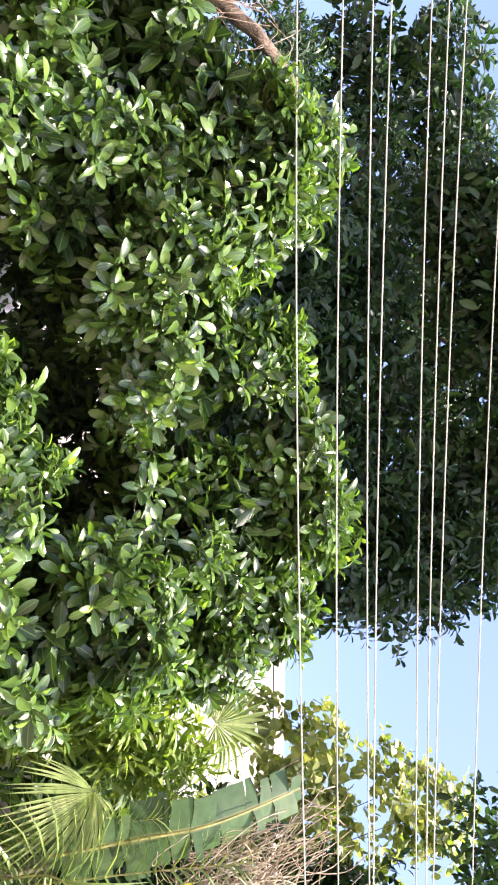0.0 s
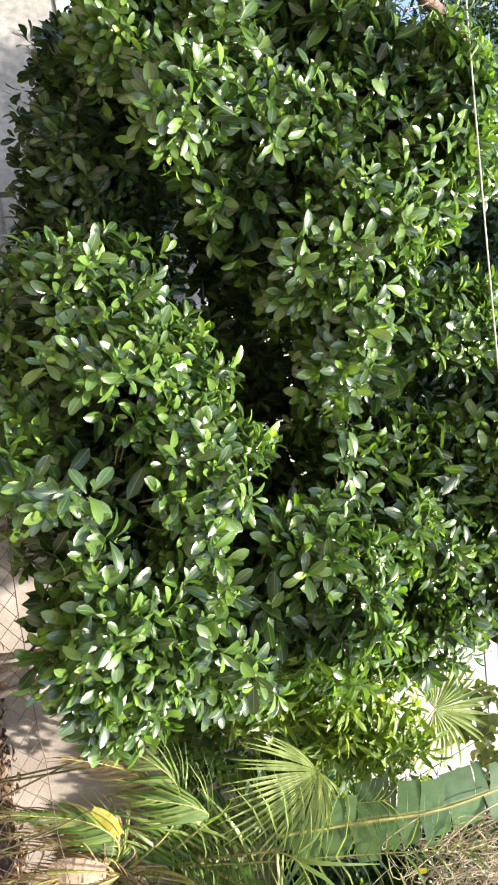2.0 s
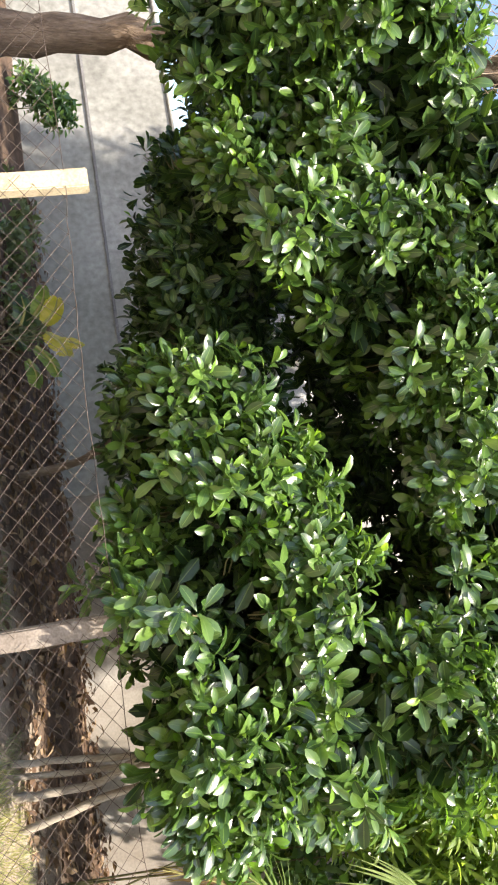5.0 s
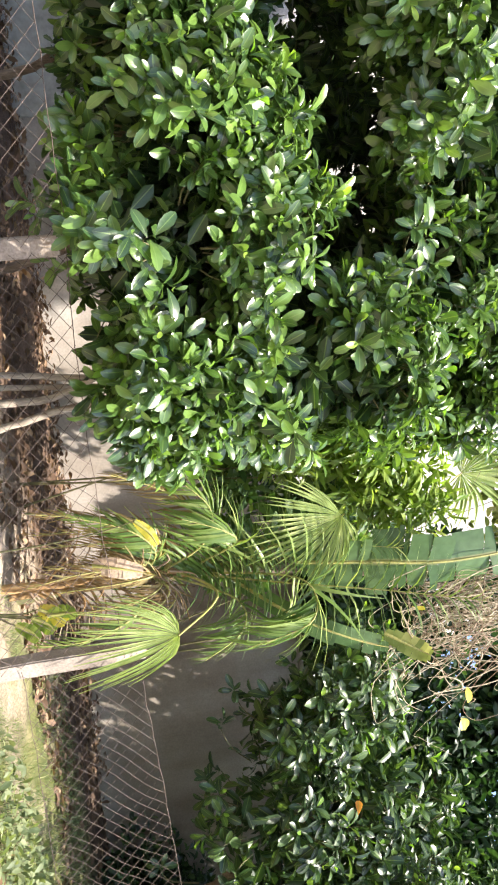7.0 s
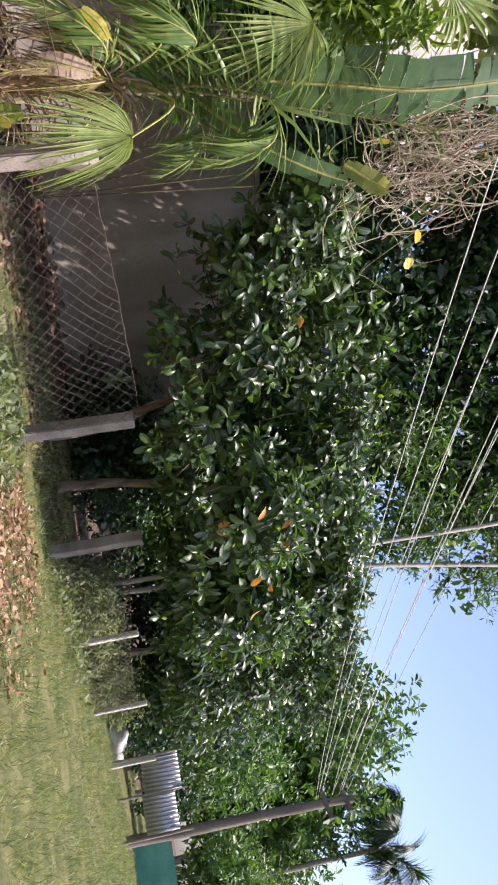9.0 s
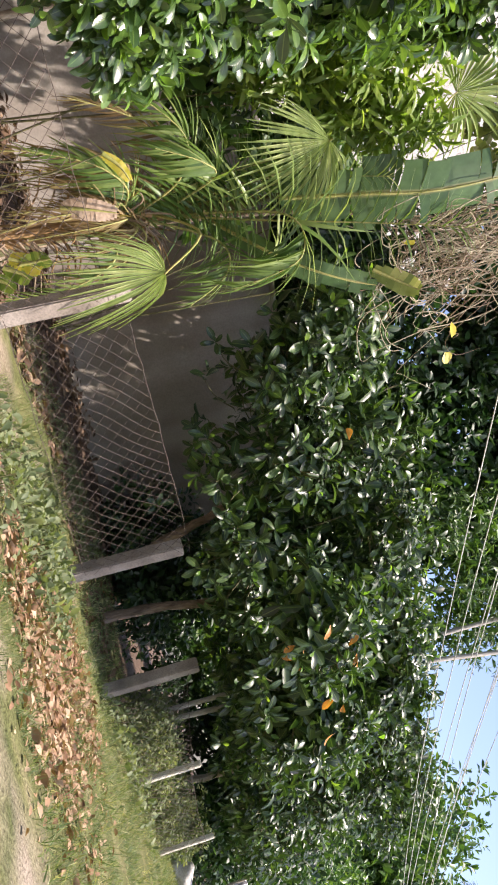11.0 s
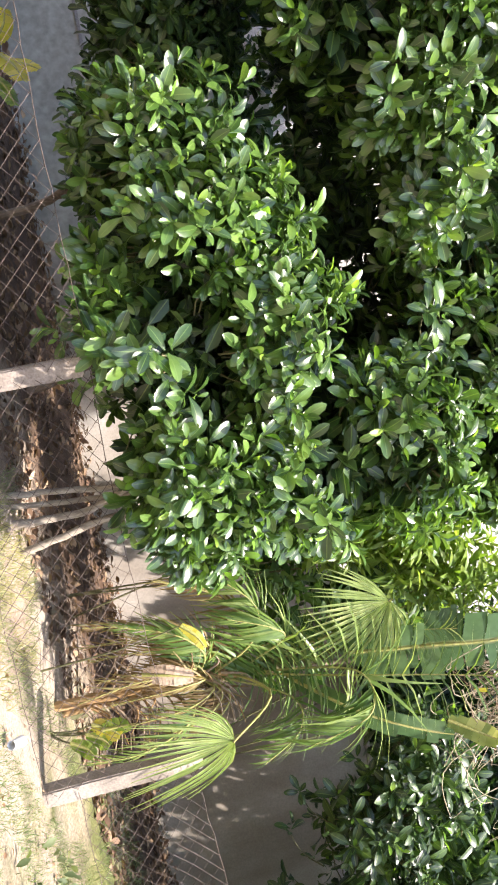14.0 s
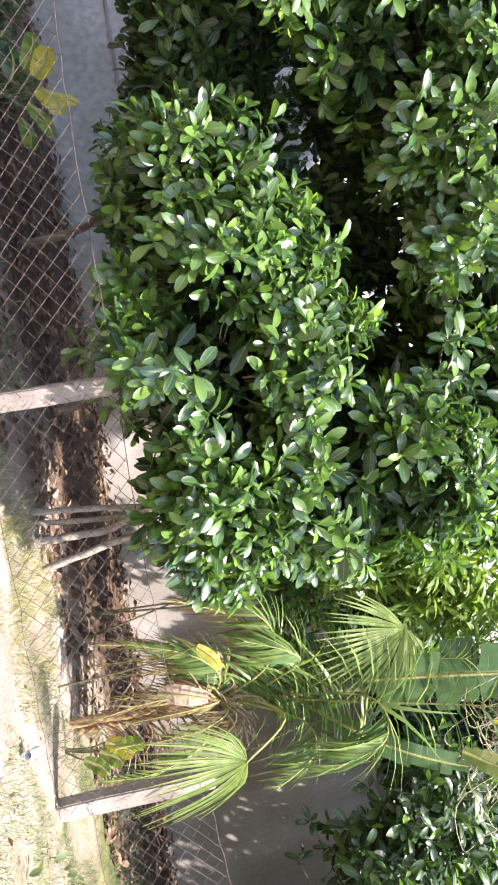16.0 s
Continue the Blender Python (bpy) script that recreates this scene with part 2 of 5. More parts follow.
def ground_material():
    m, n, l, b = material("dirt_and_grass", 0.95, 0.0, 0.15)
    _, dirt = noise_ramp(n, l, 1.1, [(0.25, (0.25, 0.19, 0.14)), (0.5, (0.36, 0.295, 0.23)), (0.75, (0.47, 0.41, 0.34))], 8)
    _, turf = noise_ramp(n, l, 2.2, [(0.3, (0.07, 0.09, 0.03)), (0.55, (0.15, 0.155, 0.06)), (0.78, (0.30, 0.26, 0.15))], 8)
    tc = n.new("ShaderNodeTexCoord")
    sep = n.new("ShaderNodeSeparateXYZ")
    l.new(tc.outputs["Object"], sep.inputs[0])
    # turf takes over towards the road side on the far bays
    a = n.new("ShaderNodeMath")
    a.operation = "MULTIPLY_ADD"
    a.inputs[1].default_value, a.inputs[2].default_value = 0.42, -1.15
    l.new(sep.outputs[0], a.inputs[0])
    patch, pr = noise_ramp(n, l, 0.9, [(0.35, (0, 0, 0)), (0.65, (1, 1, 1))], 7)
    s = n.new("ShaderNodeMath")
    s.operation, s.use_clamp = "ADD", True
    l.new(a.outputs[0], s.inputs[0])
    p2 = n.new("ShaderNodeMath")
    p2.operation = "MULTIPLY_ADD"
    p2.inputs[1].default_value, p2.inputs[2].default_value = 1.3, -0.45
    l.new(pr.outputs[0], p2.inputs[0])
    l.new(p2.outputs[0], s.inputs[1])
    col = mix(n, l, dirt.outputs[0], turf.outputs[0], s.outputs[0])
    # darker brown soil behind the fence, the trees' shade put into its colour
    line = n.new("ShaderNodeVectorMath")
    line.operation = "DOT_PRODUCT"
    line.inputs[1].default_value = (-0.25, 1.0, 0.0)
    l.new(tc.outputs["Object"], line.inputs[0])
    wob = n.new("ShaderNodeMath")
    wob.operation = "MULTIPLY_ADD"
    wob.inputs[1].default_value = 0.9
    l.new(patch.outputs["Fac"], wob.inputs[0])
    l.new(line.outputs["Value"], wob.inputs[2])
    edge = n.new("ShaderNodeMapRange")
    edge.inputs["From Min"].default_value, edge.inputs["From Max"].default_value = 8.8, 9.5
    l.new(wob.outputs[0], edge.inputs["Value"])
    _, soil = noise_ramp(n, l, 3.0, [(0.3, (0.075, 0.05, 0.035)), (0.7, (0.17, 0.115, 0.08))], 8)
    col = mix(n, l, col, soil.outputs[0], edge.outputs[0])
    tex, grain = noise_ramp(n, l, 38, [(0.25, (0.45, 0.43, 0.40)), (0.65, (1.05, 1.05, 1.05))], 8)
    l.new(mix(n, l, col, grain.outputs[0], 1.0, "MULTIPLY"), b.inputs["Base Color"])
    bump(n, l, b, tex.outputs["Fac"], 0.9, 0.03)
    return m


M_GROUND = ground_material()


# ---- building helpers ----
def empty(name, at=(0, 0, 0)):
    ob = new(name)
    ob.empty_display_size = 0.1
    ob.location = at
    return ob


def put_mesh(name, verts, faces, mat, parent=None, label="", smooth=True, uv=None, mat_index=None):
    """One mesh object in world coordinates, hung under parent (which only has a place)."""
    me = bpy.data.meshes.new(name)
    verts = np.asarray(verts, dtype=np.float32).reshape(-1, 3)
    if parent is not None:
        off = Vector((0, 0, 0))
        p = parent
        while p is not None:
            off += p.location
            p = p.parent
        verts = verts - np.array(off, dtype=np.float32)
    if isinstance(faces, np.ndarray):
        k = faces.shape[1]
        me.vertices.add(len(verts))
        me.vertices.foreach_set("co", verts.ravel())
        me.loops.add(faces.size)
        me.loops.foreach_set("vertex_index", faces.ravel().astype(np.int32))
        me.polygons.add(len(faces))
        me.polygons.foreach_set("loop_start", np.arange(0, faces.size, k, dtype=np.int32))
        if uv is not None:
            me.uv_layers.new(name="UVMap").data.foreach_set("uv", np.asarray(uv, dtype=np.float32)[faces.ravel()].ravel())
        if mat_index is not None:
            me.polygons.foreach_set("material_index", mat_index.astype(np.int32))
        me.update(calc_edges=True)
        me.validate()
    else:
        me.from_pydata([tuple(v) for v in verts], [], faces)
    me.polygons.foreach_set("use_smooth", np.full(len(me.polygons), smooth))
    for mm in mat if isinstance(mat, (list, tuple)) else (mat,):
        me.materials.append(mm)
    ob = new(name, me)
    ob.parent = parent
    if label:
        tagged(ob, label)
    return ob


def part(name, bm, mat, parent=None, label="", smooth=False):
    me = bpy.data.meshes.new(name)
    if parent is not None:
        off = Vector((0, 0, 0))
        p = parent
        while p is not None:
            off += p.location
            p = p.parent
        bmesh.ops.translate(bm, verts=bm.verts, vec=-off)
    bm.to_mesh(me)
    bm.free()
    me.polygons.foreach_set("use_smooth", np.full(len(me.polygons), smooth))
    me.materials.append(mat)
    ob = new(name, me)
    ob.parent = parent
    return tagged(ob, label) if label else ob


def box(sx, sy, sz, m, bevel=0.01, rough=0.0, cuts=0):
    """A bevelled block, its base at the origin of m; rough moves its corners a little."""
    bm = bmesh.new()
    bmesh.ops.create_cube(bm, size=1)
    bmesh.ops.transform(bm, matrix=Matrix.Diagonal((sx, sy, sz, 1)) @ Matrix.Translation((0, 0, 0.5)), verts=bm.verts)
    if cuts:
        bmesh.ops.subdivide_edges(bm, edges=[e for e in bm.edges if abs(e.verts[0].co.z - e.verts[1].co.z) > 1e-4], cuts=cuts)
    if bevel:
        bmesh.ops.bevel(bm, geom=list(bm.edges), offset=bevel, segments=2, affect="EDGES", clamp_overlap=True)
    if rough:
        for v in bm.verts:
            v.co += Vector(noise.noise_vector(v.co * 4.0 + Vector(m.translation))) * rough
    bmesh.ops.transform(bm, matrix=m, verts=bm.verts)
    return bm


def tube(points, radii, sides=6, cap=True):
    """Vertices and quads of a tube along points (n,3) with a radius each."""
    p = np.asarray(points, float)
    n = len(p)
    r = np.broadcast_to(np.asarray(radii, float), (n,))
    tan = np.gradient(p, axis=0)
    tan /= np.linalg.norm(tan, axis=1)[:, None] + 1e-9
    ref = np.where(np.abs(tan[:, 2:]) > 0.9, [[1.0, 0, 0]], [[0, 0, 1.0]])
    a = np.cross(tan, ref)
    a /= np.linalg.norm(a, axis=1)[:, None] + 1e-9
    for i in range(1, n):
        if a[i] @ a[i - 1] < 0:
            a[i] = -a[i]
    b = np.cross(tan, a)
    ang = np.linspace(0, 2 * np.pi, sides, endpoint=False)
    v = p[:, None] + r[:, None, None] * (np.cos(ang)[None, :, None] * a[:, None] + np.sin(ang)[None, :, None] * b[:, None])
    i, j = np.meshgrid(np.arange(n - 1), np.arange(sides), indexing="ij")
    q = np.stack([i * sides + j, i * sides + (j + 1) % sides, (i + 1) * sides + (j + 1) % sides, (i + 1) * sides + j], -1)
    return v.reshape(-1, 3), q.reshape(-1, 4)


def joined(pieces):
    """Several (verts, quads) as one."""
    vs, fs, n = [], [], 0
    for v, f in pieces:
        vs.append(v)
        fs.append(f + n)
        n += len(v)
    return np.concatenate(vs), np.concatenate(fs)


def spline(points, n=12):
    """A smooth line through points."""
    p = np.asarray(points, float)
    t = np.linspace(0, len(p) - 1, n)
    out = []
    for s in t:
        i = min(int(s), len(p) - 2)
        f = s - i
        p0, p1, p2, p3 = p[max(i - 1, 0)], p[i], p[i + 1], p[min(i + 2, len(p) - 1)]
        out.append(0.5 * (2 * p1 + (p2 - p0) * f + (2 * p0 - 5 * p1 + 4 * p2 - p3) * f * f + (3 * p1 - p0 - 3 * p2 + p3) * f**3))
    return np.array(out)


def leaf_shape(widths, fold=0.25, droop=0.25, at=None):
    """A leaf one unit long on +y, its face up: stations of half width; folded at the midrib, its tip bent down."""
    k = len(widths)
    v, uv = [], []
    for i, w in enumerate(widths):
        y = at[i] if at else i / (k - 1)
        z = -droop * y * y
        v += [(-w, y, z + fold * w), (0, y, z), (w, y, z + fold * w)]
        uv += [(0.0 if w > 1e-3 else 0.4, y), (0.5, y), (1.0 if w > 1e-3 else 0.6, y)]
    f = []
    for i in range(k - 1):
        a = 3 * i
        f += [(a, a + 1, a + 4, a + 3), (a + 1, a + 2, a + 5, a + 4)]
    return np.array(v), np.array(f), np.array(uv)


def small_leaf(w1, w2, fold=0.25, droop=0.2):
    """A leaf of two four-sided halves, for foliage in the depth and far off."""
    v = [(0, 0, 0), (0, 1, -droop), (-w1, 0.35, fold * w1 - 0.1 * droop), (-w2, 0.75, fold * w2 - 0.5 * droop), (w1, 0.35, fold * w1 - 0.1 * droop), (w2, 0.75, fold * w2 - 0.5 * droop)]
    return np.array(v), np.array([(0, 1, 3, 2), (0, 4, 5, 1)]), np.array([(0.5, 0), (0.5, 1), (0, 0.35), (0, 0.75), (1, 0.35), (1, 0.75)])


OBOVATE = leaf_shape((0.014, 0.112, 0.192, 0.212, 0.145, 0.03), 0.36, 0.40, (0, 0.28, 0.52, 0.73, 0.92, 1.0))
SHORT_OBOVATE = leaf_shape((0.014, 0.19, 0.20, 0.05), 0.30, 0.36, (0, 0.5, 0.86, 1.0))
SMALL = small_leaf(0.19, 0.20)
GRASS = leaf_shape((0.035, 0.024, 0.002), 0.3, 0.5)
OVAL = leaf_shape((0.02, 0.20, 0.24, 0.02), 0.25, 0.2)
LANCE = leaf_shape((0.01, 0.10, 0.11, 0.005), 0.25, 0.35)
ROUND = leaf_shape((0.03, 0.36, 0.42, 0.33, 0.03), 0.2, 0.15)
BLADE = leaf_shape((0.035, 0.03, 0.018, 0.002), 0.3, 0.5)


def unit(a):
    return a / (np.linalg.norm(a, axis=-1, keepdims=True) + 1e-9)


def leaf_cloud(shape, pos, along, face, size):
    """Vertices, quads and uv of many leaves: where, the way each points, the way its face looks, and its length."""
    v, f, uv = shape
    y = unit(along)
    z = unit(face - (face * y).sum(-1, keepdims=True) * y)
    x = np.cross(y, z)
    turn = np.stack([x, y, z], -1)
    out = np.einsum("nij,kj->nki", turn, v) * size[:, None, None] + pos[:, None]
    idx = f[None] + (np.arange(len(pos)) * len(v))[:, None, None]
    return out.reshape(-1, 3), idx.reshape(-1, f.shape[1]), np.tile(uv, (len(pos), 1))


def sphere_dirs(n):
    d = rng.normal(size=(n, 3))
    return unit(d)


def shoots_on(blobs, count, low=0.72, floor=0.25, gaps=0.0):
    """Places and outward ways of shoots in the outer shell of a union of ellipsoids."""
    blobs = np.asarray(blobs, float)
    area = (blobs[:, 3] * blobs[:, 4] + blobs[:, 3] * blobs[:, 5] + blobs[:, 4] * blobs[:, 5])
    pick = rng.choice(len(blobs), count, p=area / area.sum())
    d = sphere_dirs(count)
    wob = 1 + 0.16 * np.sin(d[:, 0] * 7 + pick) * np.sin(d[:, 2] * 6 + 2 * pick)
    r = rng.uniform(low, 1.0, count) * wob
    c, rad = blobs[pick, :3], blobs[pick, 3:6]
    p = c + d * rad * r[:, None]
    out = unit(d / rad)
    lumps = np.array([noise.noise((q[0] * 1.25, q[1] * 1.25, q[2] * 1.4)) for q in p])
    keep = (p[:, 2] > floor) & (lumps > rng.uniform(-0.20, 0.03, count) + gaps)
    for k in range(len(blobs)):
        e = (((p - blobs[k, :3]) / blobs[k, 3:6]) ** 2).sum(1)
        keep &= (e > 0.50) | (pick == k)
    return p[keep], out[keep], c[keep]


def rosettes(p, out, leaves=8, size=0.17, lift=0.45, young=2):
    """Whorls of leaves at shoots: outer ones spread, the youngest stand up in the middle."""
    n = len(p)
    axis = unit(0.75 * out + np.array([0.10, -0.38, lift + 0.15]) + rng.normal(scale=0.30, size=(n, 3)))
    ref = unit(np.cross(axis, rng.normal(size=(n, 3))))
    ref2 = np.cross(axis, ref)
    P, A, F, S, Y = [], [], [], [], []
    for k in range(leaves):
        ang = 2.4 * k + rng.uniform(-0.4, 0.4, n)
        ring = np.cos(ang)[:, None] * ref + np.sin(ang)[:, None] * ref2
        new_leaf = k >= leaves - young
        open_ = (0.35 if new_leaf else 1.0 - 0.10 * k) + rng.uniform(-0.35, 0.35, n)
        up = (1.1 if new_leaf else 0.28 + 0.10 * k)
        along = unit(ring * open_[:, None] + axis * up + rng.normal(scale=0.16, size=(n, 3)) + np.array([0, 0, -0.10]))
        P.append(p + axis * (0.045 * k) * size * 3 + ring * 0.01)
        A.append(along)
        F.append(unit(axis - ring * 0.25 + rng.normal(scale=0.2, size=(n, 3))))
        S.append(size * (0.62 if new_leaf else 1.0) * rng.uniform(0.72, 1.22, n))
        Y.append(np.full(n, 1 if new_leaf else 0))
    keep = rng.random(n * leaves) > 0.12
    return tuple(np.concatenate(a)[keep] for a in (P, A, F, S, Y))


def single_leaves(parent, shape, P, A, F, S, young, mats):
    v, f, uv = shape
    kinds = []
    for nm, mat in zip(("leaf", "young_leaf"), mats):
        me = bpy.data.meshes.new(nm)
        me.from_pydata([tuple(q) for q in v], [], [tuple(int(i) for i in q) for q in f])
        me.uv_layers.new(name="UVMap").data.foreach_set("uv", np.asarray(uv, dtype=np.float32)[f.ravel()].ravel())
        me.polygons.foreach_set("use_smooth", np.full(len(f), True))
        me.materials.append(mat)
        kinds.append(me)
    for p, a, fc, s, yg in zip(P, A, F, S, young):
        y = Vector(a).normalized()
        z = (Vector(fc) - Vector(fc).dot(y) * y).normalized()
        x = y.cross(z)
        ob = new("leaf", kinds[int(yg)])
        ob.parent = parent
        ob.matrix_local = Matrix.Translation(Vector(p) - parent.location) @ Matrix((x, y, z)).transposed().to_4x4() @ Matrix.Diagonal((s, s, s, 1))


def crown_of(parent, blobs, count, shape, mats, leaves=8, size=0.17, young=2, aged=0, name="crown", label="", floor=0.25, low=0.72, young_share=0.45, twig_mat=None, singles=None, gaps=0.0):
    p, out, c = shoots_on(blobs, count, low, floor, gaps)
    P, A, F, S, Y = rosettes(p, out, leaves, size, young=young)
    v, f, uv = leaf_cloud(shape, P, A, F, S)
    per = len(shape[1])
    # only some shoots are flushing
    mi = np.where((Y == 1) & (rng.random(len(Y)) < young_share), 1, 0)
    if singles:
        # the nearest leaves are objects of their own on a shared mesh
        front = np.flatnonzero((P[:, 1] < singles[1]) & (P[:, 2] < singles[2]))
        one = rng.choice(front, min(singles[0], len(front)), False)
        rest = np.setdiff1d(np.arange(len(P)), one)
        single_leaves(parent, shape, P[one], A[one], F[one], S[one], mi[one], singles[3])
        P, A, F, S, mi = P[rest], A[rest], F[rest], S[rest], mi[rest]
        v, f, uv = leaf_cloud(shape, P, A, F, S)
    ob = put_mesh(name, v, f, mats, parent, label, True, uv, np.repeat(mi, per))
    tagged(ob, kind="stuff")
    if twig_mat is not None:
        pieces = []
        for q, o, cc in zip(p[::2], out[::2], c[::2]):
            back = q + (cc - q) * 0.38
            pieces.append(tube([back, (back + q) / 2 + (0, 0, -0.03), q + o * 0.03], (0.009, 0.007, 0.004), 4))
        tv, tf = joined(pieces)
        tagged(put_mesh("twig_mass", tv, tf, twig_mat, parent), kind="stuff")
    return p, out


def limb(parent, points, r0, r1, mat, name="limb", sides=9, n=14, label=""):
    line = spline(points, n)
    line[1:-1] += rng.normal(scale=r0 * 0.12, size=(n - 2, 3))
    v, f = tube(line, np.linspace(r0, r1, n) * (1 + rng.uniform(-0.08, 0.08, n)), sides)
    return put_mesh(name, v, f, mat, parent, label)


# ---- the large structure ----
def fence_y(x):
    return 6.18 + 0.172 * x


def ground_z(x, y):
    """Flat, with a bank of soil rising to the wall behind the fence."""
    bank = np.clip((y - 7.0) / 4.6, 0, 1) ** 1.1 * 0.46 * np.clip((11.0 - x) / 2.0, 0, 1) * np.clip((16.0 - y) / 3.0, 0, 1)
    return bank


def build_ground():
    xs = np.unique(np.concatenate([np.linspace(-14, 30, 177), np.linspace(-900, -14, 18), np.linspace(30, 900, 18)]))
    ys = np.unique(np.concatenate([np.linspace(-3, 18, 106), np.linspace(-900, -3, 14), np.linspace(18, 900, 20)]))
    X, Y = np.meshgrid(xs, ys)
    near = np.exp(-((X - 4) / 25) ** 2 - ((Y - 6) / 15) ** 2)
    Z = ground_z(X, Y) + near * np.array([[0.03 * noise.noise((x * 0.9, y * 0.9, 0)) + 0.014 * noise.noise((x * 3.1, y * 3.1, 4)) for x in xs] for y in ys])
    v = np.stack([X, Y, Z], -1).reshape(-1, 3)
    w = len(xs)
    i, j = np.meshgrid(np.arange(len(ys) - 1), np.arange(w - 1), indexing="ij")
    q = np.stack([i * w + j, i * w + j + 1, (i + 1) * w + j + 1, (i + 1) * w + j], -1).reshape(-1, 4)
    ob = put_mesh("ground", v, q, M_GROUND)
    tagged(ob, "dry pale dirt ground with patches of grass", "ground", kind="structure")


build_ground()


def slab(name, a, b, z0, z1, thick, mat, parent=None, label="", bevel=0.01):
    """An upright slab from a to b (x, y), its front face on that line, its thickness behind."""
    a, b = Vector((*a, 0)), Vector((*b, 0))
    d = b - a
    m = Matrix.Translation((a + b) / 2 + Vector((0, 0, z0))) @ Matrix.Rotation(math.atan2(d.y, d.x), 4, "Z") @ Matrix.Translation((0, thick / 2, 0))
    return part(name, box(d.length, thick, z1 - z0, m, bevel), mat, parent, label)


wall = slab("boundary_wall", (-3.0, 12.156), (9.6, 12.31), -0.2, 3.95, 0.22, M_WALL)
tagged(wall, "white plastered boundary wall with brown patches, behind the trees", "wall", kind="structure")
part("coping", box(12.62, 0.3, 0.08, Matrix.Translation((3.3, 12.34, 3.954)) @ Matrix.Rotation(0.012, 4, "Z"), 0.02), M_WALL, wall)
low_wall = slab("boundary_wall", (-24, 11.9), (-3.004, 12.155), -0.2, 3.05, 0.22, M_LOWWALL)
tagged(low_wall, "lower weathered white boundary wall, half in shade", "wall", kind="structure")
part("coping", box(20.99, 0.3, 0.06, Matrix.Translation((-13.5, 12.14, 3.054)) @ Matrix.Rotation(0.012, 4, "Z"), 0.02), M_LOWWALL, low_wall)
part("band", box(19.0, 0.02, 0.05, Matrix.Translation((-14.5, 11.995, 1.62)) @ Matrix.Rotation(0.012, 4, "Z"), 0.005), M_SOFFIT, low_wall)

house = empty("house", (2, 15, 0))
slab("wall", (-6, 12.8), (8.5, 17.54), 0.0, 10.1, 0.3, M_HOUSE, house)
slab("parapet", (-6.03, 12.77), (8.52, 17.525), 10.104, 10.4, 0.36, M_HOUSE, house)
tagged(house, "tall white plastered house with a plain parapet", "house")

# ---- fence ----
POSTS = [(-6.9, 1.2), (-4.02, 1.29), (-0.7, 1.04), (2.68, 1.34), (5.9, 1.38), (8.25, 1.3), (10.85, 1.05), (13.5, 1.0), (16.3, 1.0)]
for k, (x, h) in enumerate(POSTS):
    y = fence_y(x)
    lean = [0.5, -0.5, 1.0, 1.5, -1.0, 2.5, 3.0, 2.5, 1.0][k]
    m = pose(x, y, -0.25, 0, -lean * 0.4, 10 + lean)
    w = 0.15 if x < 9 else 0.085
    cream = k == 1
    ob = part("fence_post", box(w, w, h + 0.25, m, 0.012, 0.008, 4), M_CREAM if cream else M_PALECONCRETE if k > 5 else M_CONCRETE)
    tagged(ob, "cream-painted square concrete fence post" if cream else "thin pale concrete fence post" if k > 5 else "weathered grey square concrete fence post", "fence post", "posts of the fence")


def chain_link(x0, x1, top0, top1, bottom, cell=0.15, sag=0.04):
    """Crossing wires of a sagging chain-link net between two posts, and its top wire."""
    pieces, L, top = [], x1 - x0, max(top0, top1)

    def place(s, z):
        f = np.clip((s - x0) / L, 0, 1)
        t = top0 + (top1 - top0) * f - sag * 4 * f * (1 - f)
        zz = bottom + (z - bottom) / (top - bottom) * (t - bottom)
        bulge = 0.03 * np.sin(s * 2.1 + z * 3) + 0.012 * np.sin(s * 9 + z * 5)
        return np.stack([s + 0.02 * np.sin(z * 6 + s * 3), fence_y(s) - 0.10 + bulge, zz], -1)

    H = top - bottom
    for way in (1, -1):
        start = x0 - (H if way > 0 else 0)
        for k in range(int((L + H) / cell) + 1):
            s0 = start + k * cell
            z = np.linspace(bottom, top, 14)
            s = s0 + way * (z - bottom)
            ok = (s >= x0) & (s <= x1)
            if ok.sum() > 1:
                pieces.append(tube(place(s[ok], z[ok]), 0.0026, 3))
    panel = empty("chain_link_panel", (x0, fence_y(x0), 0))
    tagged(put_mesh("wire_net", *joined(pieces), M_WIRE, panel), kind="stuff")
    s = np.linspace(x0, x1, 20)
    for nm, z in (("top_wire", top), ("bottom_wire", bottom)):
        put_mesh(nm, *tube(place(s, np.full(20, z)) + rng.normal(scale=0.006, size=(20, 3)), 0.0030, 4), M_WIRE, panel)
    tagged(panel, "sagging grey chain-link wire mesh between posts", "wire fence", "panels of the fence")


chain_link(-6.9, -4.02, 1.15, 1.12, 0.05)
chain_link(-4.02, -0.7, 1.12, 1.1, 0.05)
chain_link(-0.7, 2.68, 1.08, 1.15, 0.05)
chain_link(2.68, 5.9, 1.25, 1.44, 0.30, 0.15, -0.03)
chain_link(8.25, 10.85, 1.15, 0.95, 0.05)
chain_link(10.85, 13.5, 0.9, 0.85, 0.05)

# ---- overhead cables ----
for z0, fall in ((6.52, 0.0664), (7.12, 0.0836), (7.58, 0.0818), (7.80, 0.1030), (8.47, 0.0998), (8.73, 0.1110), (8.98, 0.1276), (9.75, 0.1350)):
    x = np.linspace(-17, 27.5, 70)
    z = z0 - fall * (x + 3) + 0.0021 * (x + 3) * (x - 2.5)
    line = np.stack([0.72 * x, 5.62 + 0.124 * x, 1.25 + 0.72 * (z - 1.25)], -1)
    v, f = tube(line, 0.0064, 6)
    ob = put_mesh("overhead_cable", v, f, M_CABLE)
    tagged(ob, "pale overhead utility cable strung across the view", "cable", "overhead cables")


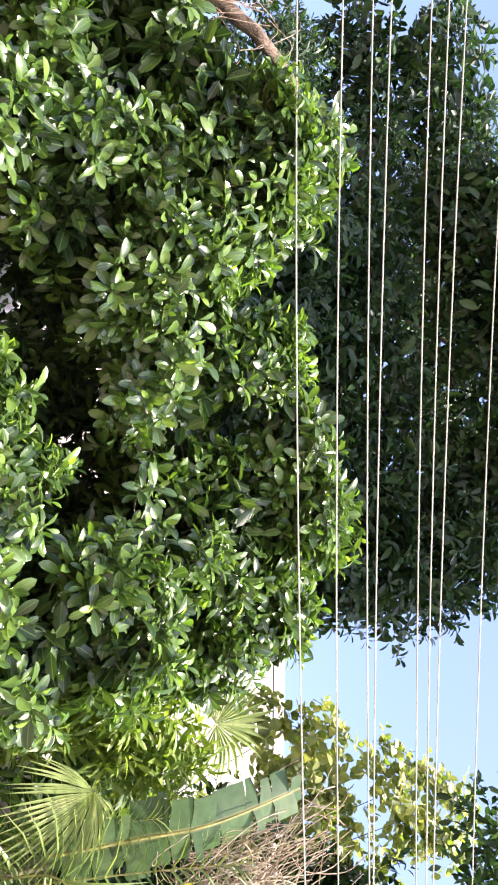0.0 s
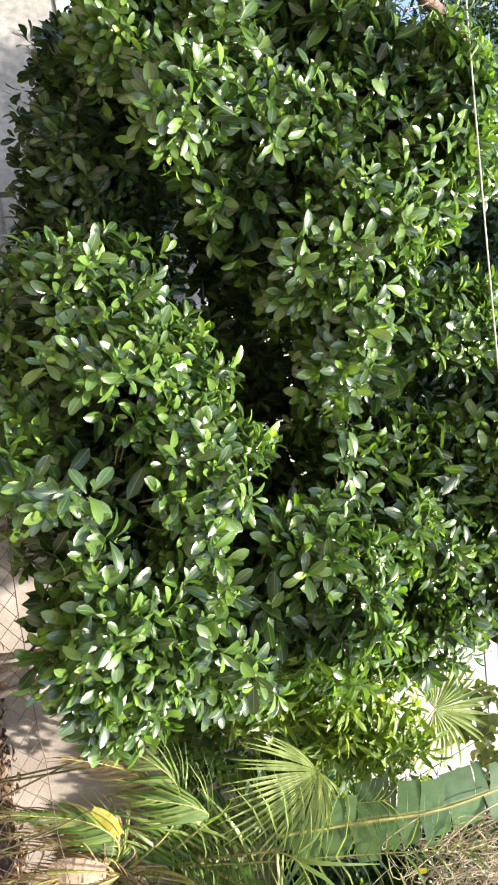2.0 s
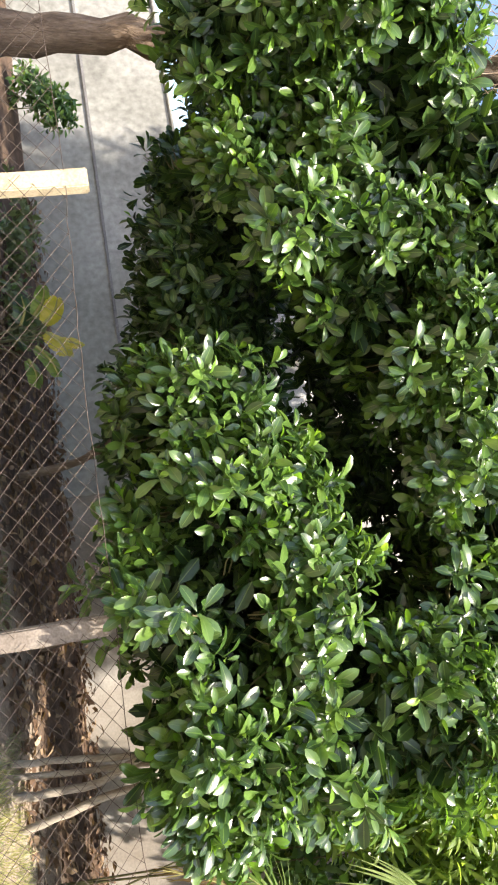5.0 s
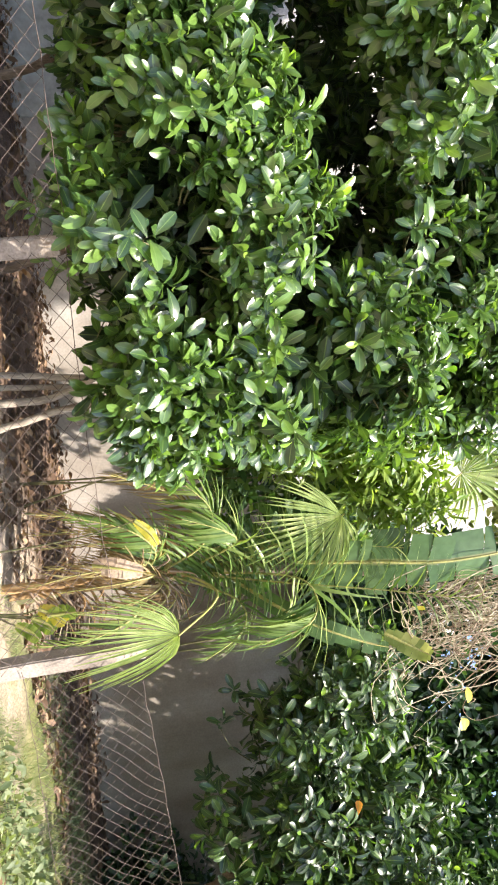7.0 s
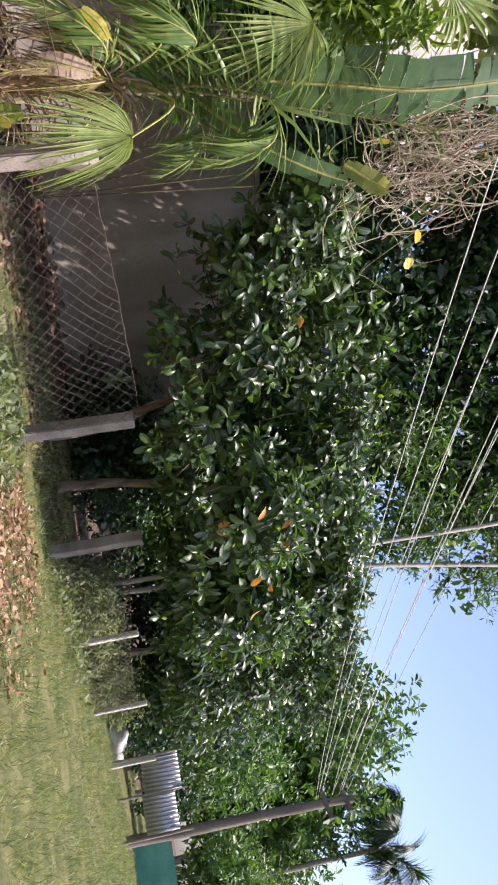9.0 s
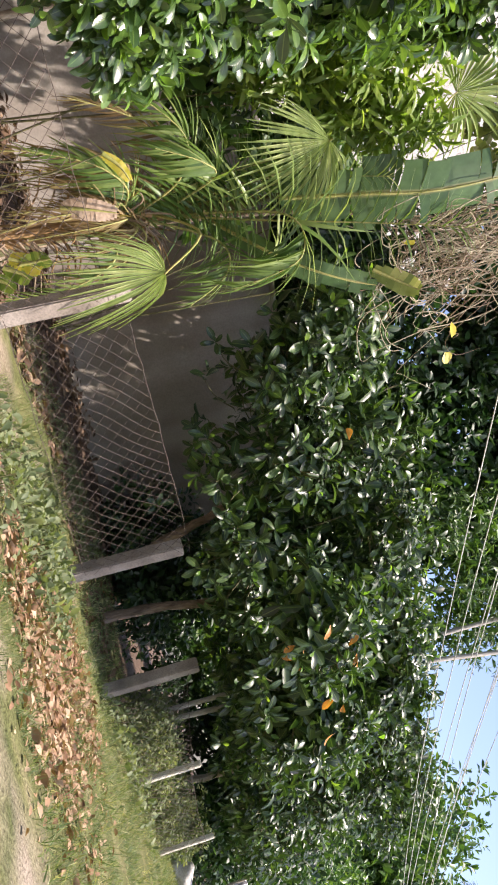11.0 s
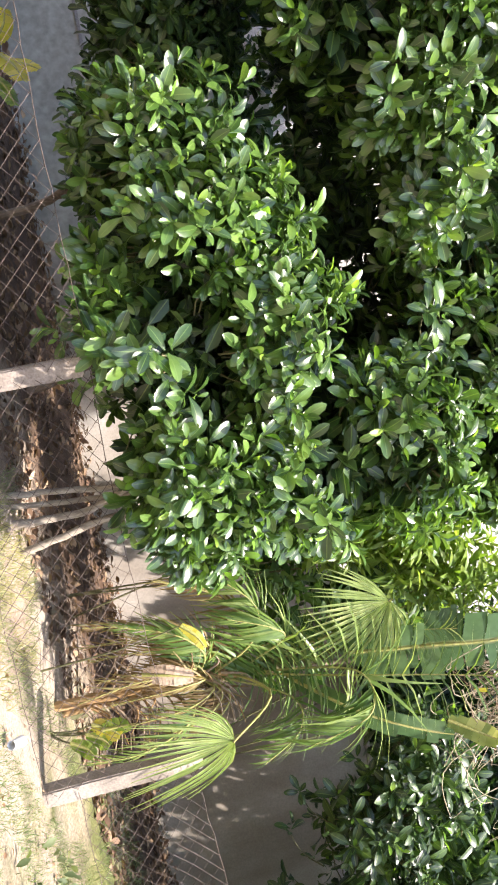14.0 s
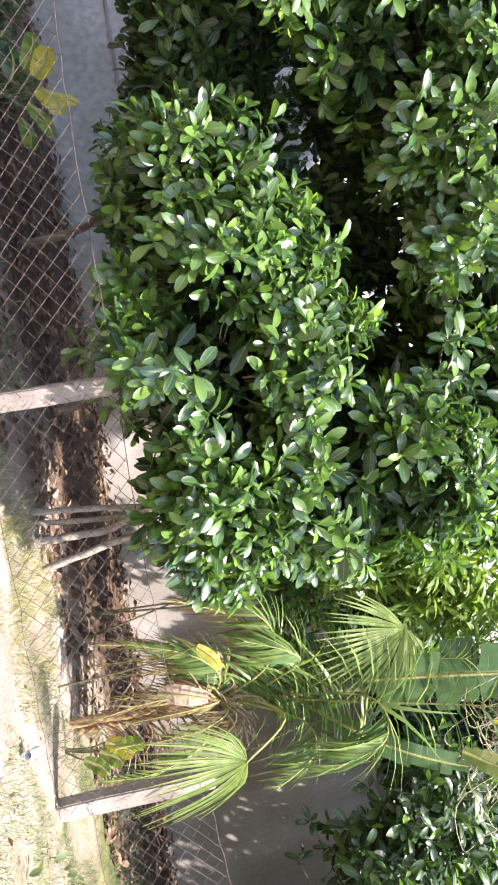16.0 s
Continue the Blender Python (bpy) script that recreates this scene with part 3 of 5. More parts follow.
# ---- trees ----
def fill(parent, blobs, count, shape, mat, size, reach=0.68):
    """Loose leaves inside a crown, so that it is not hollow."""
    b = np.asarray(blobs, float)
    pick = rng.choice(len(b), count, p=b[:, 3] / b[:, 3].sum())
    p = b[pick, :3] + sphere_dirs(count) * b[pick, 3:6] * (rng.random(count) ** 0.5 * reach)[:, None]
    v, f, uv = leaf_cloud(shape, p, sphere_dirs(count), sphere_dirs(count) + (0.2, -0.6, 0.5), rng.uniform(0.8, 1.3, count) * size)
    return tagged(put_mesh("inner_foliage", v, f, mat, parent, "", True, uv), kind="stuff")


def glossy_tree(base, stems, blobs, count, label, shape=OBOVATE, aged=0, leaves=8, size=0.192, floor=0.35, inner=2500, bark=None, singles=None, aged_at=(), mats=None, young=0.34, gaps=0.0):
    tree = empty("broadleaf_tree", base)
    tagged(tree, label, "tree")
    for pts, r0, r1 in stems:
        limb(tree, pts, r0, r1, bark or M_PALEBARK, "trunk")
    mats = mats or (M_LEAF, M_YOUNG)
    p, out = crown_of(tree, blobs, count, shape, mats, leaves, size, floor=floor, young_share=young, twig_mat=M_STEM, label="dense glossy dark and lime green leaves", singles=singles, gaps=gaps)
    # The deeper green of these inner leaves puts shade into the crown's gaps.
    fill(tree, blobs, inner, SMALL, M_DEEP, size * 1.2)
    for q in aged_at:
        v, f, uv = leaf_cloud(OBOVATE, np.array([q]), rng.normal(size=(1, 3)), np.array([[-0.7, -0.65, 0.25]]) + rng.normal(scale=0.45, size=(1, 3)), np.array([rng.uniform(0.13, 0.19)]))
        put_mesh("aged_leaf", v, f, M_AGED, tree, "orange ageing leaf", True, uv)
    return tree


glossy_tree((0.6, 8.0, 0), [
    ([(0.24, 7.6, 0), (0.28, 7.6, 0.4), (0.37, 7.6, 1.25), (0.2, 7.0, 2.4)], 0.034, 0.026),
    ([(0.52, 7.6, 0), (0.54, 7.6, 0.35), (0.48, 7.55, 0.9), (-0.1, 7.1, 2.2)], 0.045, 0.03),
    ([(0.82, 7.65, 0), (0.74, 7.6, 0.4), (0.62, 7.55, 1.1), (0.6, 7.0, 2.6)], 0.040, 0.028),
    ([(0.36, 7.7, 0), (0.42, 7.68, 0.6), (0.5, 7.6, 1.4), (0.9, 7.2, 2.8)], 0.03, 0.02)],
    ([(-2.3, 6.45, 1.95, 0.55, 0.7, 0.70), (-1.5, 6.4, 2.05, 0.75, 0.8, 0.82), (-0.65, 6.35, 1.75, 0.72, 0.85, 0.82), (0.1, 6.4, 1.7, 0.7, 0.85, 0.75), (0.6, 6.6, 1.95, 0.5, 0.75, 0.85), (-0.5, 6.4, 2.6, 0.75, 0.8, 0.55), (0.35, 6.35, 2.75, 0.7, 0.75, 0.7), (0.35, 6.3, 3.35, 0.65, 0.75, 0.5), (0.72, 6.9, 3.85, 0.5, 0.7, 0.6), (0.85, 6.95, 4.6, 0.42, 0.5, 0.5), (0.85, 7.0, 5.15, 0.35, 0.4, 0.35)]
     + [(-0.1, 6.8, 3.9, 0.8, 0.9, 0.7), (-2.6, 6.3, 4.1, 0.9, 0.9, 0.7), (-1.5, 6.6, 4.3, 0.9, 0.9, 0.6), (-0.3, 6.6, 4.7, 0.7, 0.8, 0.6)]
     + [(-0.3, 6.7, 5.45, 0.55, 0.6, 0.5), (-1.0, 6.5, 5.55, 0.5, 0.5, 0.45), (0.5, 6.9, 5.1, 0.45, 0.5, 0.45), (-1.8, 6.6, 5.2, 0.6, 0.6, 0.5), (-0.1, 6.8, 5.85, 0.4, 0.5, 0.4)]),
    7200, "dense broadleaf tree with glossy obovate leaves overhanging the fence", inner=9000, size=0.175, floor=0.8, gaps=0.03, singles=(300, 5.95, 2.7, (M_LEAF_ONE, M_YOUNG_ONE)))

glossy_tree((-3.6, 8.2, 0), [
    ([(-2.6, 8.9, 0), (-2.7, 8.7, 1.0), (-3.3, 8.2, 1.9), (-3.9, 7.5, 2.9)], 0.05, 0.035),
    ([(-2.7, 8.7, 1.0), (-2.6, 8.2, 1.9), (-2.4, 7.6, 3.2)], 0.045, 0.03)],
    ([(-4.3, 5.8, 2.5, 0.35, 0.35, 0.3), (-3.8, 6.0, 3.7, 0.9, 0.9, 0.7), (-3.3, 6.0, 4.6, 0.9, 0.9, 0.7), (-3.2, 6.4, 5.35, 0.8, 0.8, 0.55), (-4.7, 6.0, 3.3, 0.7, 0.8, 0.55), (-4.4, 5.9, 3.8, 0.8, 0.9, 0.6), (-5.4, 6.6, 3.5, 0.7, 0.8, 0.6),]
     + [(-4.9, 5.03, 3.95, 0.54, 0.54, 0.49), (-4.31, 5.4, 4.23, 0.43, 0.43, 0.39), (-3.8, 5.51, 4.67, 0.54, 0.54, 0.49), (-5.3, 5.27, 2.41, 0.48, 0.48, 0.43), (-5.31, 5.06, 3.01, 0.62, 0.62, 0.56), (-5.2, 4.92, 3.59, 0.62, 0.62, 0.56)]
     + [(-3.52, 5.47, 5.0, 0.48, 0.48, 0.43), (-3.05, 6.0, 3.4, 0.42, 0.45, 0.4), (-4.27, 5.69, 4.57, 0.5, 0.5, 0.45), (-3.87, 5.6, 5.14, 0.44, 0.44, 0.4), (-4.6, 5.67, 4.14, 0.44, 0.44, 0.4), (-3.4, 5.3, 2.85, 0.33, 0.3, 0.40), (-4.5, 5.97, 3.62, 0.6, 0.6, 0.54), (-3.9, 6.4, 6.0, 0.7, 0.7, 0.55)]),
    7800, "tall broadleaf tree with glossy leaves and a dark interior", inner=14000, size=0.175, gaps=0.05, bark=M_BARK, singles=(160, 5.6, 3.2, (M_LEAF_ONE, M_YOUNG_ONE)))

# Added tree: the tall crown's back part, its shade put into darker leaves.
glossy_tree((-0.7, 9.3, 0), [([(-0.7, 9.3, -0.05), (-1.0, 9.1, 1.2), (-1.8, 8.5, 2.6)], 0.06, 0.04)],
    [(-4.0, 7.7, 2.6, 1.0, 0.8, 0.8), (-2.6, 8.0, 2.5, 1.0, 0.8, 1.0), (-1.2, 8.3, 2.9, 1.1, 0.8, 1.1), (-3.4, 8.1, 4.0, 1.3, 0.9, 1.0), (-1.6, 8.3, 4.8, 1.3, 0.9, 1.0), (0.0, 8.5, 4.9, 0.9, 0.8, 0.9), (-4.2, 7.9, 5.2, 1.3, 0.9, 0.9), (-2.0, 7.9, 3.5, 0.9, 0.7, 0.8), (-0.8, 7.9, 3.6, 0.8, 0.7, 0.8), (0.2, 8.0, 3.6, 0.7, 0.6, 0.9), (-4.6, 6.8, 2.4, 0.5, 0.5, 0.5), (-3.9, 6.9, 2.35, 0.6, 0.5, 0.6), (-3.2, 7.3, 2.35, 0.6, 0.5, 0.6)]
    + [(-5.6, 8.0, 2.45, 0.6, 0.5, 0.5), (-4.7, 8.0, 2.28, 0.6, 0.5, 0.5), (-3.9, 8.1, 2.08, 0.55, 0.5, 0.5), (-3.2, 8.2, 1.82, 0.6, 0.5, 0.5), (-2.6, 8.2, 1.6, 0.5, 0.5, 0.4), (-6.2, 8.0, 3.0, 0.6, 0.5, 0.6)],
    3900, "rear broadleaf foliage by the wall, its shade put into deep green", SHORT_OBOVATE, inner=13500, size=0.165, floor=1.0, bark=M_BARK, mats=(M_DEEP, M_YOUNG), young=0.05, gaps=0.06)

AGED = [(6.63, 6.02, 2.25), (6.86, 6.02, 2.84), (6.84, 6.02, 2.21), (7.63, 6.02, 2.65), (8.25, 6.02, 2.61), (4.29, 6.1, 2.99), (7.2, 6.02, 2.88), (6.47, 6.02, 2.66), (5.86, 7.95, 6.61), (6.75, 5.989999999999999, 2.33), (6.98, 5.989999999999999, 2.92), (6.96, 5.989999999999999, 2.29), (7.75, 5.989999999999999, 2.73)]
T2 = glossy_tree((7.5, 9.6, 0), [
    ([(7.3, 9.0, 0), (7.3, 9.0, 1.0), (6.9, 9.0, 2.2)], 0.10, 0.05),
    ([(8.3, 9.0, 0), (8.4, 9.0, 1.0), (8.6, 8.9, 2.4)], 0.09, 0.05)],
    ([(5.0, 8.9, 3.15, 0.75, 0.9, 0.75), (6.0, 8.5, 2.7, 0.95, 1.1, 0.95), (4.45, 9.0, 3.75, 0.75, 0.9, 0.75), (5.7, 8.9, 4.0, 1.1, 1.1, 0.9), (7.2, 8.4, 2.55, 1.1, 1.1, 1.05), (7.0, 8.7, 4.1, 1.1, 1.1, 0.85), (8.5, 8.3, 2.7, 1.1, 1.1, 1.2), (8.3, 8.5, 4.1, 1.1, 1.1, 0.85), (9.7, 8.3, 2.7, 1.1, 1.1, 1.2), (9.6, 8.5, 4.0, 1.0, 1.1, 0.8)]
     + [(10.9, 8.4, 2.6, 1.1, 1.1, 1.2), (11.0, 8.6, 3.8, 1.0, 1.0, 0.8), (8.8, 10.3, 3.5, 1.0, 0.6, 0.8), (7.6, 10.0, 5.0, 1.2, 0.9, 0.7), (9.2, 10.0, 4.9, 1.2, 0.9, 0.8), (10.2, 10.4, 3.4, 1.1, 0.8, 0.9), (9.5, 11.1, 3.7, 1.0, 0.6, 0.9)]
     + [(10.3, 10.4, 4.9, 1.1, 0.8, 0.8), (8.6, 7.0, 2.4, 0.9, 0.7, 0.75), (9.8, 7.2, 2.5, 0.9, 0.7, 0.75), (6.8, 6.4, 2.6, 0.8, 0.6, 0.6), (9.1, 6.75, 2.6, 0.9, 0.6, 0.65), (9.4, 10.9, 4.9, 0.9, 0.6, 0.7), (11.2, 8.8, 4.6, 0.8, 0.7, 0.5), (10.2, 8.8, 4.6, 0.8, 0.7, 0.5)]),
    4700, "dark dense broadleaf tree with a few orange leaves", aged_at=AGED, inner=6500, size=0.195, floor=1.1, bark=M_BARK, singles=(160, 7.8, 3.6, (M_DEEP_ONE, M_YOUNG_ONE)), mats=(M_DEEP, M_YOUNG), young=0.25, gaps=0.10)

for tip, inward in (((4.42, 9.0, 2.38), (5.0, 9.05, 2.75)), ((4.86, 8.95, 2.17), (5.4, 9.0, 2.5)), ((6.3, 8.6, 1.25), (6.7, 8.7, 1.7))):
    limb(T2, [inward, ((tip[0] + inward[0]) / 2, tip[1], tip[2] + 0.1), tip], 0.009, 0.005, M_STEM, "twig", 5, 8)
    P_, A_, F_, S_, _ = rosettes(np.array([tip]), np.array([[-0.5, -0.4, -0.3]]), 8, 0.17, lift=0.0)
    v, f, uv = leaf_cloud(OBOVATE, P_, A_, F_, S_)
    tagged(put_mesh("shoot", v, f, M_DEEP, T2, "", True, uv), kind="stuff")

glossy_tree((13.5, 9.5, 0), [([(13.5, 9.8, 0), (13.4, 9.6, 1.2), (13.2, 9.4, 2.6)], 0.09, 0.05)],
    [(12.2, 8.9, 2.5, 1.1, 1.1, 1.2), (13.6, 9.0, 2.4, 1.2, 1.2, 1.3), (15.0, 9.4, 2.5, 1.2, 1.2, 1.3), (12.5, 9.3, 3.9, 1.2, 1.1, 0.9), (14.2, 9.6, 4.0, 1.3, 1.2, 1.0), (12.2, 8.9, 4.65, 0.9, 0.7, 0.5), (13.4, 9.0, 4.75, 1.0, 0.8, 0.5), (14.8, 9.3, 4.95, 1.1, 0.8, 0.55), (16.0, 9.6, 4.6, 1.0, 0.8, 0.7)],
    2500, "broadleaf tree with glossy green leaves by the far posts", SHORT_OBOVATE, leaves=7, inner=1800, floor=1.35, mats=(M_DEEP, M_LEAF), young=0.6, gaps=0.06)

# old leaning trunk at the near end, its canopy above the rest
T0 = empty("old_tree", (-5.9, 6.6, 0))
tagged(T0, "old tree with a thick rough brown trunk and spreading limbs", "tree")
limb(T0, [(-6.6, 6.8, -0.1), (-6.57, 6.78, 1.0), (-6.48, 6.72, 2.0), (-6.2, 6.5, 3.0), (-5.7, 6.1, 4.1), (-5.12, 5.78, 4.95)], 0.23, 0.10, M_BARK, "trunk", 12, 22)
limb(T0, [(-5.12, 5.78, 4.95), (-5.08, 5.55, 5.25), (-5.12, 5.32, 5.45), (-5.6, 5.1, 6.2), (-6.4, 5.2, 7.0)], 0.085, 0.06, M_BARK)
limb(T0, [(-5.12, 5.78, 4.95), (-4.85, 5.72, 5.25), (-4.64, 5.72, 5.5), (-4.45, 6.3, 6.2), (-4.6, 8.2, 7.4)], 0.08, 0.05, M_BARK)
# The last eight blobs are an unseen overhang added to shade the canopy.
T0_TOP = ([(-3.9, 8.6, 7.0, 1.2, 1.2, 1.2), (-2.4, 9.0, 6.8, 1.8, 1.2, 1.4), (-0.5, 9.2, 6.9, 1.2, 1.1, 1.3), (-2.8, 9.6, 8.8, 2.0, 1.2, 1.3), (-0.6, 9.6, 8.8, 1.3, 1.2, 1.3), (-1.0, 9.4, 5.6, 1.4, 0.9, 0.9), (-4.8, 9.6, 9.0, 2.0, 1.2, 1.3), (-4.4, 8.4, 10.8, 1.6, 1.0, 1.0), (-2.5, 8.6, 10.8, 3.2, 1.6, 0.8), (-3.9, 10.3, 6.4, 1.3, 0.8, 1.0)]
     + [(-2.4, 10.4, 6.2, 1.5, 0.8, 1.0), (-0.4, 10.4, 6.4, 1.2, 0.8, 1.0), (0.6, 9.5, 7.6, 0.9, 0.9, 0.8), (0.85, 9.2, 8.5, 1.0, 1.0, 0.9), (0.8, 9.0, 9.6, 1.0, 1.0, 0.9), (-0.2, 9.2, 10.2, 1.1, 1.0, 0.9), (0.7, 9.8, 7.1, 0.58, 0.58, 0.52), (-2.6, 10.4, 8.0, 2.4, 0.8, 1.6), (-4.8, 10.4, 8.0, 1.6, 0.8, 1.6)]
     + [(-2.6, 6.9, 12.6, 1.6, 1.3, 1.0), (-0.4, 6.7, 12.7, 1.6, 1.3, 1.0), (1.8, 6.8, 12.5, 1.6, 1.3, 1.0), (3.6, 7.2, 12.3, 1.3, 1.2, 0.9), (-2.8, 5.3, 12.8, 1.6, 1.3, 1.0), (-0.6, 5.0, 12.8, 1.6, 1.3, 1.0), (1.7, 5.0, 12.7, 1.6, 1.3, 1.0), (3.7, 5.4, 12.5, 1.4, 1.3, 0.9)])
# Limb added to carry the unseen overhang.
limb(T0, [(-4.6, 8.2, 7.4), (-3.8, 9.8, 9.4), (-2.2, 9.4, 11.6), (1.0, 6.2, 12.7)], 0.06, 0.03, M_BARK)
# The canopy's own shadow is put into the colour by darker leaf materials.
crown_of(T0, T0_TOP, 8200, SHORT_OBOVATE, [M_DARKLEAF, M_DEEP], 7, 0.175, label="high canopy, its own shadow put into dark leaves", young_share=0.08, gaps=0.04)
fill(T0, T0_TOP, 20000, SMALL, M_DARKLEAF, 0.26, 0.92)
crown_of(T0, [(-5.75, 6.9, 5.9, 0.55, 0.4, 0.5), (-5.5, 6.7, 6.5, 0.6, 0.4, 0.45), (-6.2, 6.8, 6.3, 0.5, 0.4, 0.5)], 420, LANCE, [M_DARKLEAF, M_MIDLEAF], 8, 0.13, name="feathery_foliage", low=0.3)
pieces = []
for k in range(40):
    a = np.array([-5.0, 5.6, 4.9]) + rng.normal(scale=(0.25, 0.15, 0.3))
    w = rng.normal(scale=(0.35, 0.2, 0.15))
    pieces.append(tube(spline([a, a + w * 0.5 + (0, 0, 0.05), a + w + (0, -0.05, -0.2 - 0.5 * rng.random())], 8), 0.004, 3))
tagged(put_mesh("rootlet_mass", *joined(pieces), M_TWIG, T0, "thin dry hanging rootlets"), kind="stuff")


# ---- palms, banana and shrubs by the wall ----
def fan_leaf(parent, hub, long_way, face, radius, span, blades, foot, limp=0.3):
    """A fan of pleated blades round a hub, on an arching stalk from its foot; limp: how far the tips hang."""
    y = Vector(long_way).normalized()
    z = (Vector(face) - Vector(face).dot(y) * y).normalized()
    x = y.cross(z)
    hub, foot = Vector(hub), Vector(foot)
    mid = (foot + hub) / 2 + Vector((0, 0, 0.25 * (hub - foot).length))
    v, f = tube(spline([foot, mid, hub + (hub - mid).normalized() * 0.03], 12), np.linspace(0.016, 0.008, 12), 6)
    leaf = put_mesh("fan_leaf", v, f, M_PETIOLE, parent, "pale green pleated fan leaf")
    quads = np.array([q for i in range(6) for q in ((3 * i, 3 * i + 1, 3 * i + 4, 3 * i + 3), (3 * i + 1, 3 * i + 2, 3 * i + 5, 3 * i + 4))])
    for k in range(blades):
        f = k / (blades - 1) * 2 - 1
        ang = f * span / 2
        R = radius * (1 - 0.34 * abs(f) ** 1.6) * random.uniform(0.9, 1.06)
        step = span / (blades - 1)
        drop = limp * random.uniform(0.6, 1.5) * (1 + 0.8 * abs(f))
        twist = random.uniform(-0.04, 0.04)
        V, UV = [], []
        d = x * math.sin(ang + twist) + y * math.cos(ang + twist)
        s = x * math.cos(ang + twist) - y * math.sin(ang + twist)
        for r in (0.02, 0.25, 0.45, 0.6, 0.75, 0.9, 1.0):
            rr = r * R
            half = rr * math.tan(step / 2) if r <= 0.45 else 0.45 * R * math.tan(step / 2) * (1 - ((r - 0.45) / 0.55) ** 1.3) + 0.0015
            c = hub + d * rr + Vector((0, 0, -drop * R * max(0.0, r - 0.3) ** 1.8)) - z * (0.10 * R * (1 - math.cos(2.0 * f)) * r)
            V += [c - s * half + z * half * 0.55, c - z * 0.004, c + s * half + z * half * 0.55]
            UV += [(0, r), (0.5, r), (1, r)]
        put_mesh("blade", V, quads, M_FAN_ONE, leaf, "", False, np.array(UV))
    return leaf


def frond(parent, points, length, n=34, droop=0.35, start=0.12, whole=False, mat=None):
    """A feather leaf: a rib with narrow leaflets in two rows, each a piece unless it is far off."""
    line = spline(points, 40)
    v, f = tube(line, np.linspace(0.014, 0.003, 40), 5)
    rib = put_mesh("frond", v, f, M_PETIOLE, parent)
    tan = unit(np.gradient(line, axis=0))
    side = unit(np.cross(tan, np.array([0.15, -1.0, 0.25])))
    P, A, F, S = [], [], [], []
    for sgn in (-1, 1):
        for k in range(n):
            t = start + (1 - start) * k / n
            i = min(int(t * 39), 38)
            L = length * (0.45 + 0.55 * math.sin(math.pi * min(1, 0.15 + 0.9 * t))) * random.uniform(0.88, 1.1)
            P.append(line[i])
            A.append(side[i] * sgn * (1 - 0.45 * t) + tan[i] * (0.45 + 0.8 * t) + np.array([0, 0, -droop]) + rng.normal(scale=0.06, size=3))
            F.append(np.array([0.1, -0.55, 0.8]) + rng.normal(scale=0.15, size=3))
            S.append(L)
    P, A, F, S = (np.array(q) for q in (P, A, F, S))
    if whole:
        v, f, uv = leaf_cloud(BLADE, P, A, F, S * 1.15)
        tagged(put_mesh("foliage", v, f, M_DARKLEAF, rib, "", True, uv), kind="stuff")
        return rib
    for k in range(len(P)):
        v, f, uv = leaf_cloud(BLADE, P[k:k + 1], A[k:k + 1], F[k:k + 1], S[k:k + 1])
        put_mesh("leaflet", v, f, mat or M_FROND_ONE, rib, "", True, uv)
    return rib


def broad_leaf(parent, points, half, mat, face, strips=16, gap=0.12, name="broad_leaf"):
    """A banana-like leaf: a stout midrib and torn blade strips on both sides."""
    line = spline(points, strips * 2 + 1)
    tan = unit(np.gradient(line, axis=0))
    side = unit(np.cross(tan, np.asarray(face, float)))
    nor = np.cross(side, tan)
    V, Fc, UV = [], [], []
    for sgn in (-1, 1):
        i1 = 0
        while i1 < 2 * strips:
            i0, i1 = i1, min(2 * strips, i1 + (random.choice((1, 2, 2, 3, 4, 5)) if gap > 0.5 else 2))
            t = (i0 + i1) / (4 * strips)
            w = half * (random.uniform(0.88, 1.06) if gap > 0.5 else 1.0) * math.sin(math.pi * (0.08 + 0.86 * t)) ** 0.6
            slope = random.uniform(-0.45, 0.3) if gap > 0.5 else random.uniform(-0.1, 0.1) - 0.12
            cut = gap * random.random() / (i1 - i0) if random.random() < 0.5 else 0.0
            base = len(V)
            for m_, r in enumerate((0.0, 0.35, 0.7, 1.0)):
                for e, i in ((0, i0), (1, i1)):
                    p = line[i] + (line[i1] - line[i0]) * (cut * r * (0.5 - e))
                    p = p + side[i] * sgn * w * r + tan[i] * w * 0.25 * r + nor[i] * (0.18 * w * r * (1 - r) + slope * w * r) + np.array([0, 0, -0.12 * w * r * r])
                    V.append(p)
                    UV.append((0.5 + sgn * 0.5 * r, t))
            for m_ in range(3):
                a = base + 2 * m_
                Fc.append((a, a + 1, a + 3, a + 2))
    blade = put_mesh(name, V, np.array(Fc), mat, parent, "", True, np.array(UV))
    v, f = tube(line, np.linspace(0.022, 0.005, len(line)), 6)
    put_mesh("midrib", v, f, M_PETIOLE, blade)
    return blade


fan_palm = empty("fan_palm", (2.35, 7.75, 0))
tagged(fan_palm, "fan palm with pale green pleated leaves behind the fence", "palm")
heart = (2.42, 7.8, 1.75)
limb(fan_palm, [(2.35, 7.75, -0.05), (2.36, 7.74, 0.7), heart], 0.05, 0.04, M_SHEATH, "trunk", 9, 12, "orange-brown fibrous palm trunk")
fan_leaf(fan_palm, (2.46, 6.30, 1.62), (-0.04, -0.10, -0.95), (0.05, -1.0, 0.15), 0.58, radians(170), 30, heart, 0.95)
fan_leaf(fan_palm, (1.93, 7.30, 3.38), (0.55, -0.05, -0.75), (0.0, -1.0, 0.35), 0.85, radians(190), 34, heart, 0.3)
fan_leaf(fan_palm, (1.92, 8.30, 5.12), (0.05, -0.1, 0.9), (0.1, -1.0, 0.2), 0.85, radians(230), 28, heart)
